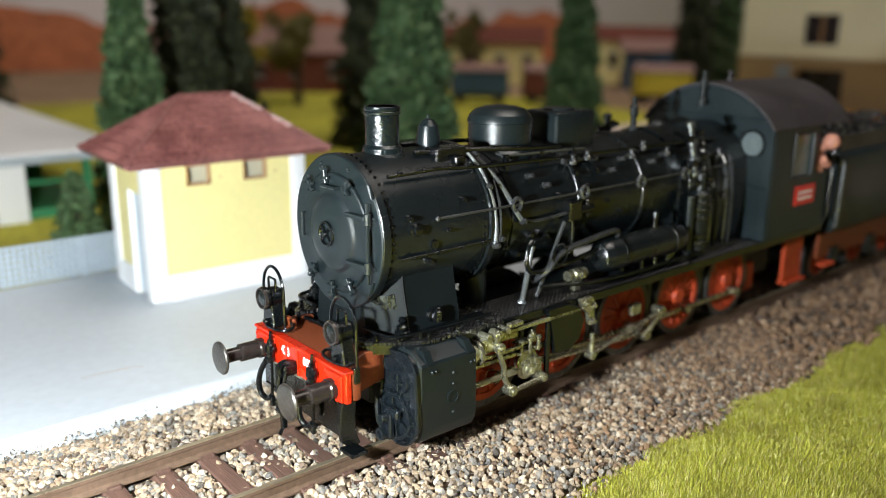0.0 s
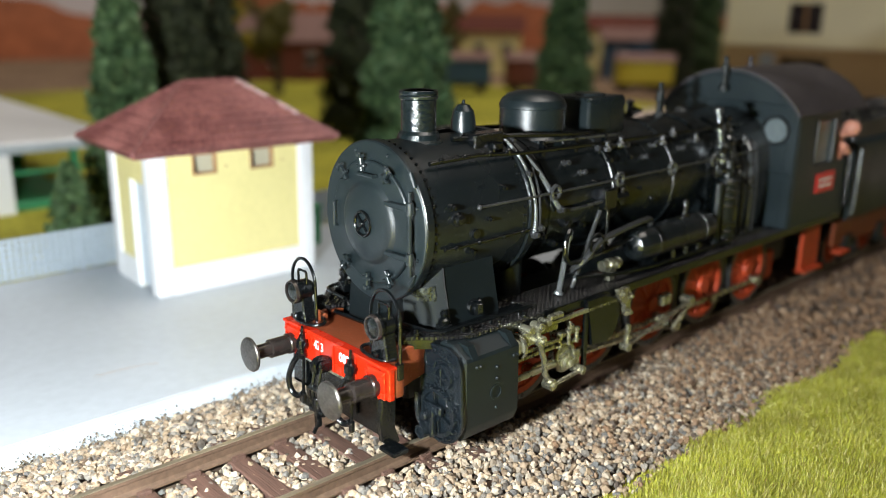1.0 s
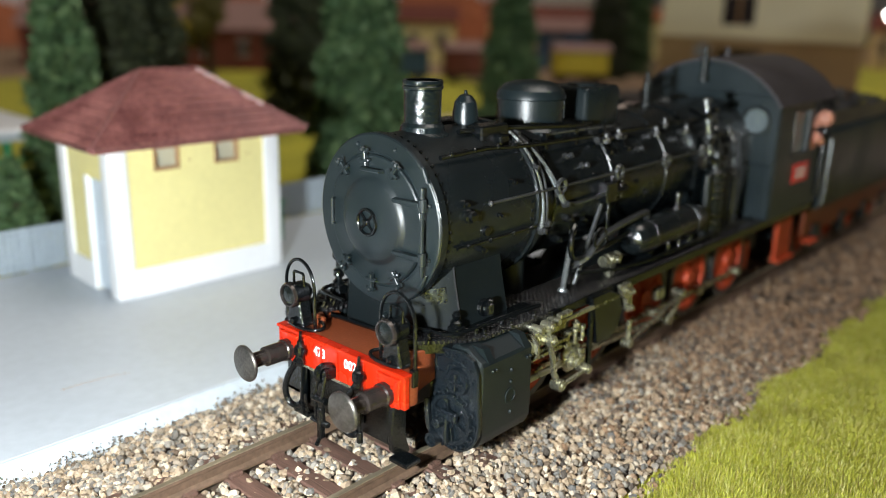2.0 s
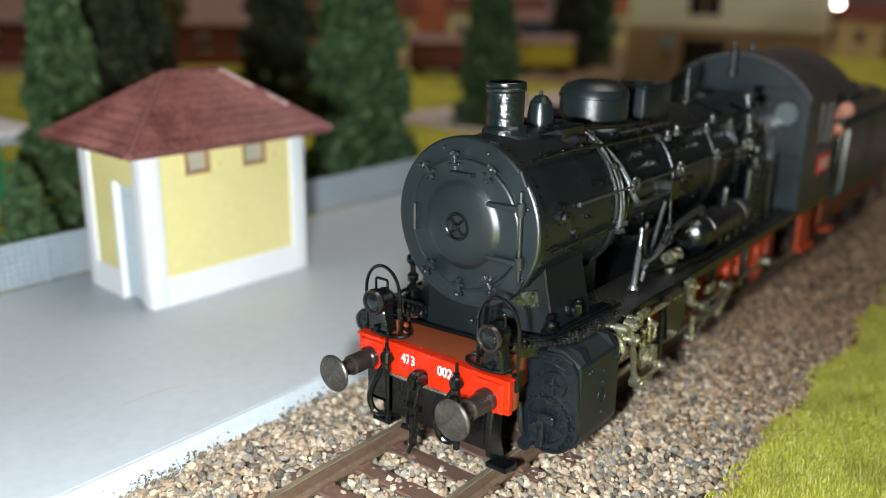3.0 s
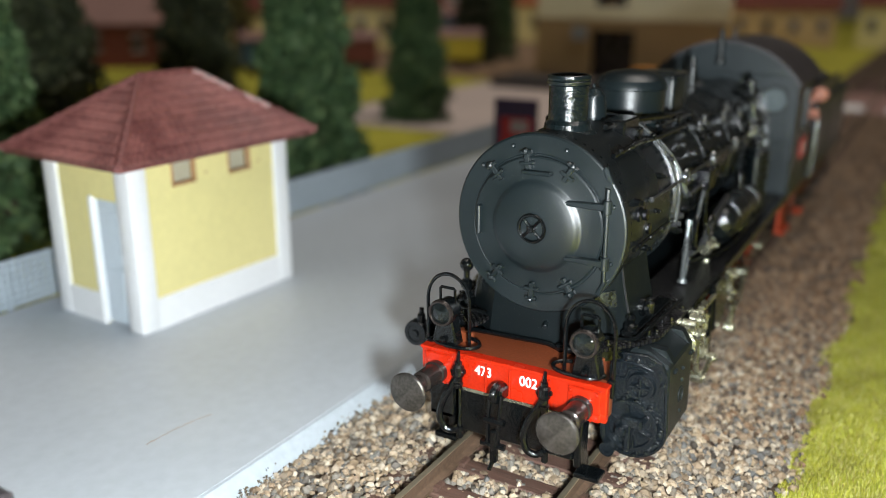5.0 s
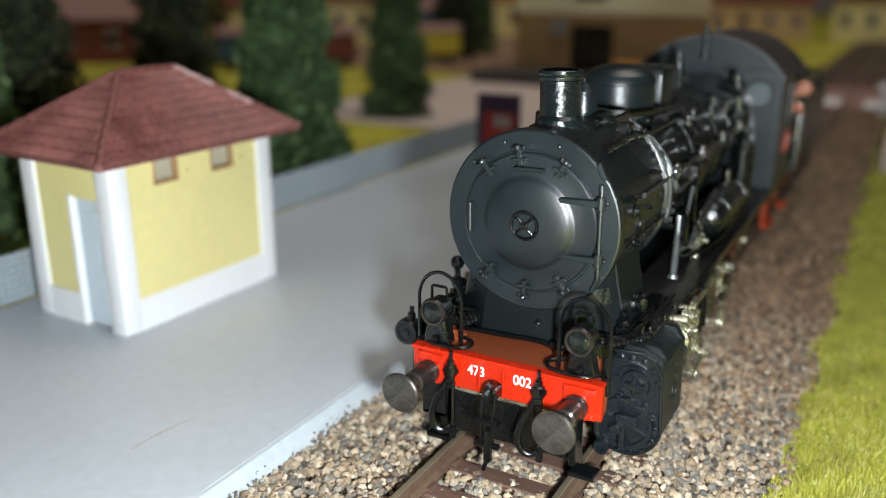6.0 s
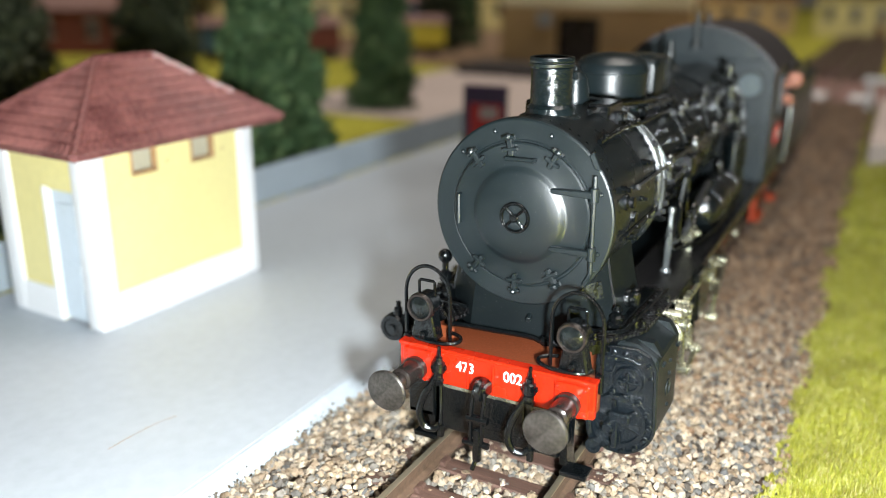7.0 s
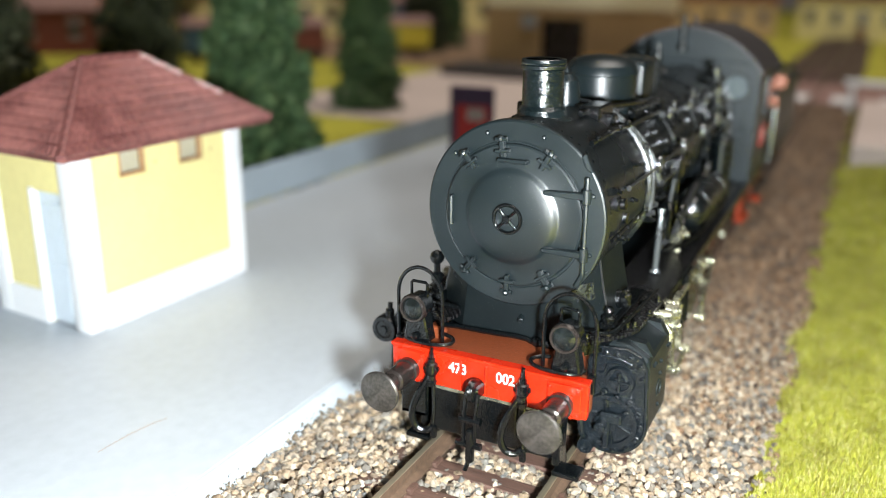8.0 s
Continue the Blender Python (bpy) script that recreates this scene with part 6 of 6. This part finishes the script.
def blades(n, x0, x1, y0, y1, length, width, seed):
    rng = np.random.default_rng(seed)
    x, y = rng.uniform(x0, x1, n), rng.uniform(y0, y1, n)
    edge = -30.6 + 1.7 * np.sin(x * .11) + 1.3 * np.sin(x * .31 + 1) + .9 * np.sin(x * .83) + rng.normal(0, .9, n)
    keep = y < edge
    x, y = x[keep], y[keep]
    n = len(x)
    a, l = rng.uniform(0, 6.28, n), length * rng.uniform(.5, 1.2, n)
    tilt = rng.uniform(.15, .95, n)
    z = -6.3 + .5 * np.sin(x * .2) * np.sin(y * .23) + np.minimum(1.6, (-29 - y) * .14)
    dx, dy, dz = np.cos(a) * tilt * l, np.sin(a) * tilt * l, np.sqrt(1 - (tilt * .9) ** 2) * l
    wx, wy = -np.sin(a) * width, np.cos(a) * width
    A = np.stack([x - wx, y - wy, z], 1)
    C = np.stack([x + wx, y + wy, z], 1)
    M1 = np.stack([x + dx * .45 + wx * .7, y + dy * .45 + wy * .7, z + dz * .6], 1)
    M2 = np.stack([x + dx * .45 - wx * .7, y + dy * .45 - wy * .7, z + dz * .6], 1)
    T = np.stack([x + dx, y + dy, z + dz], 1)
    V = np.stack([A, C, M1, M2, T], 1).reshape(-1, 3)
    k = np.arange(n) * 5
    F = [tuple(q) for q in np.stack([k, k + 1, k + 2, k + 3], 1)] + [tuple(q) for q in np.stack([k + 3, k + 2, k + 4], 1)]
    return V, F


mx = B()
gx, gy = 60, 24
g = [[mx.verts.new((-20 + i * 9, -29.5 - j * 6.5, -6.45 + min(1.3, j * .9) * (j > 0) + .4 * math.sin(i * 1.8) * math.sin(j * 1.5) * (j > 0))) for j in range(gy + 1)] for i in range(gx + 1)]
for i in range(gx):
    for j in range(gy):
        mx.faces.new((g[i][j], g[i + 1][j], g[i + 1][j + 1], g[i][j + 1]))
solid("grass_mat", mx, TURF, "yellow-green turf mat beside the ballast", "grass", kind="structure")
V, F = blades(300000, 0, 150, -80, -27, 1.3, .07, 41)
tagged(joined("static_grass", V, F, GRASS), "short yellow-green static grass fibres on the mat", "grass", kind="stuff")
V, F = blades(70000, 150, 420, -85, -27, 2.2, .2, 42)
tagged(joined("static_grass", V, F, GRASS), "short yellow-green static grass fibres farther along", "grass", kind="stuff")

# ---- ballast stones ----


def bed(x, y):
    a = abs(y)
    if a < 7.6:
        z = -2.95
    elif a < 15.5:
        z = -2.75
    elif y > 0:
        z = -2.8 - (y - 15.5) * .18
    else:
        z = -2.8 - (-y - 15.5) * .17
    return z + .35 * noise.noise(Vector((x * .09, y * .09, 3)))


def spot(rng, x0, x1):
    while True:
        x, y = rng.uniform(x0, x1), rng.uniform(-33.0, 29.2)
        if y < -29 and rng.uniform() > (33.5 + y) / 4.5:
            continue
        if abs(abs(y) - 8.65) < 1.45:
            continue
        d = (x + 60) % 7.0
        if abs(y) < 7.4 and min(d, 7 - d) < 1.75 and rng.uniform() > .22:
            continue
        return x, y


rng = np.random.default_rng(51)
ballast = thing("ballast", "loose tan, cream and grey ballast stones round the track", "ballast", (0, 0, 0), kind="structure")
V, F = pieces(26000, lambda k: spot(rng, -75, 110), bed, (.6, 1.35), 52)
tagged(joined("gravel", V, F, STONESTUFF, ballast), kind="stuff")
V, F = pieces(14000, lambda k: spot(rng, 110, 420), bed, (1.1, 2.0), 53)
tagged(joined("gravel", V, F, RUSTSTONES, ballast), kind="stuff")
V, F = pieces(7000, lambda k: spot(rng, 110 - 75 * rng.uniform() ** 1.5 - 6, 112), lambda x, y: bed(x, y) + .25, (.7, 1.4), 54)
tagged(joined("gravel", V, F, RUSTSTONES, ballast), kind="stuff")
stone_meshes = []
for k in range(12):
    V, F = pieces(1, lambda q: (0, 0), lambda x, y: 0, (1.2, 1.6), 60 + k)
    me = bpy.data.meshes.new("stone")
    me.from_pydata((V * MM).tolist(), [], F.tolist())
    me.materials.append(STONE)
    stone_meshes.append(me)
for k in range(300):
    x, y = spot(rng, -12, 40)
    ob = new("stone", stone_meshes[k % 12])
    ob.matrix_basis = Matrix.LocRotScale((x * MM, y * MM, (bed(x, y) + .35) * MM), Euler(rng.uniform(0, 6.28, 3)), None)
    ob.parent = ballast

# ---- moss and dirt along the foot of the platform ----
rngm = np.random.default_rng(71)
clumps = [(rngm.uniform(-60, 110), rngm.uniform(0, 1) ** 2, rngm.uniform(.5, 1.5)) for _ in range(110)]


def fibre(rng):
    c = clumps[rng.integers(0, len(clumps))]
    h = min(1, abs(rng.normal() * .25) + c[1] * .5)
    return (c[0] + rng.normal() * 1.5 * c[2], 29.3 + 1.4 * h - abs(rng.normal()) * .35, -5.5 + 2.1 * h)


V, F = leafy(2600, fibre, .38, 72)
tagged(joined("moss_fibre", V, F, MOSS), "dark dry moss fibres at the platform foot", "moss", kind="stuff")
bank = B()
cols = [[bank.verts.new((-76 + .75 * i, y, z)) for y, z in (
    (25.6 + 1.3 * noise.noise(Vector((i * .11, 0, 1))), -6.2),
    (26.6 + .4 * noise.noise(Vector((i * .9, 0, 2))), -5.5 + .4 * noise.noise(Vector((i * .17, 0, 3)))),
    (28.0 + .4 * noise.noise(Vector((i * .3, 0, 4))), -5.5 + .5 * noise.noise(Vector((i * .31, 1, 5)))),
    (29.8, -6.1 + .3 * noise.noise(Vector((i * .5, 3, 10)))))] for i in range(265)]
for p, q in zip(cols, cols[1:]):
    for j in range(3):
        bank.faces.new((p[j], q[j], q[j + 1], p[j + 1]))
solid("earth_bank", bank, BANK, "lumpy grey-brown plaster bank along the platform foot", "bank", kind="structure")
heaps = [(rngm.uniform(-70, 115), rngm.uniform(.8, 3.0)) for _ in range(46)]


def heap_spot(k):
    if k % 3:
        c = heaps[k % len(heaps)]
        return c[0] + rngm.normal() * c[1], min(30.0, 28.9 + rngm.normal() * .5)
    return rngm.uniform(-75, 120), rngm.uniform(25.5, 29.0)


V, F = pieces(2600, heap_spot, lambda x, y: -5.35 + max(0, y - 28.6) * .55 + .3 * math.sin(x * .7), (.45, 1.05), 73)
tagged(joined("foot_gravel", V, F, STONESTUFF), "small ballast stones heaped at the platform foot", "gravel", kind="stuff")
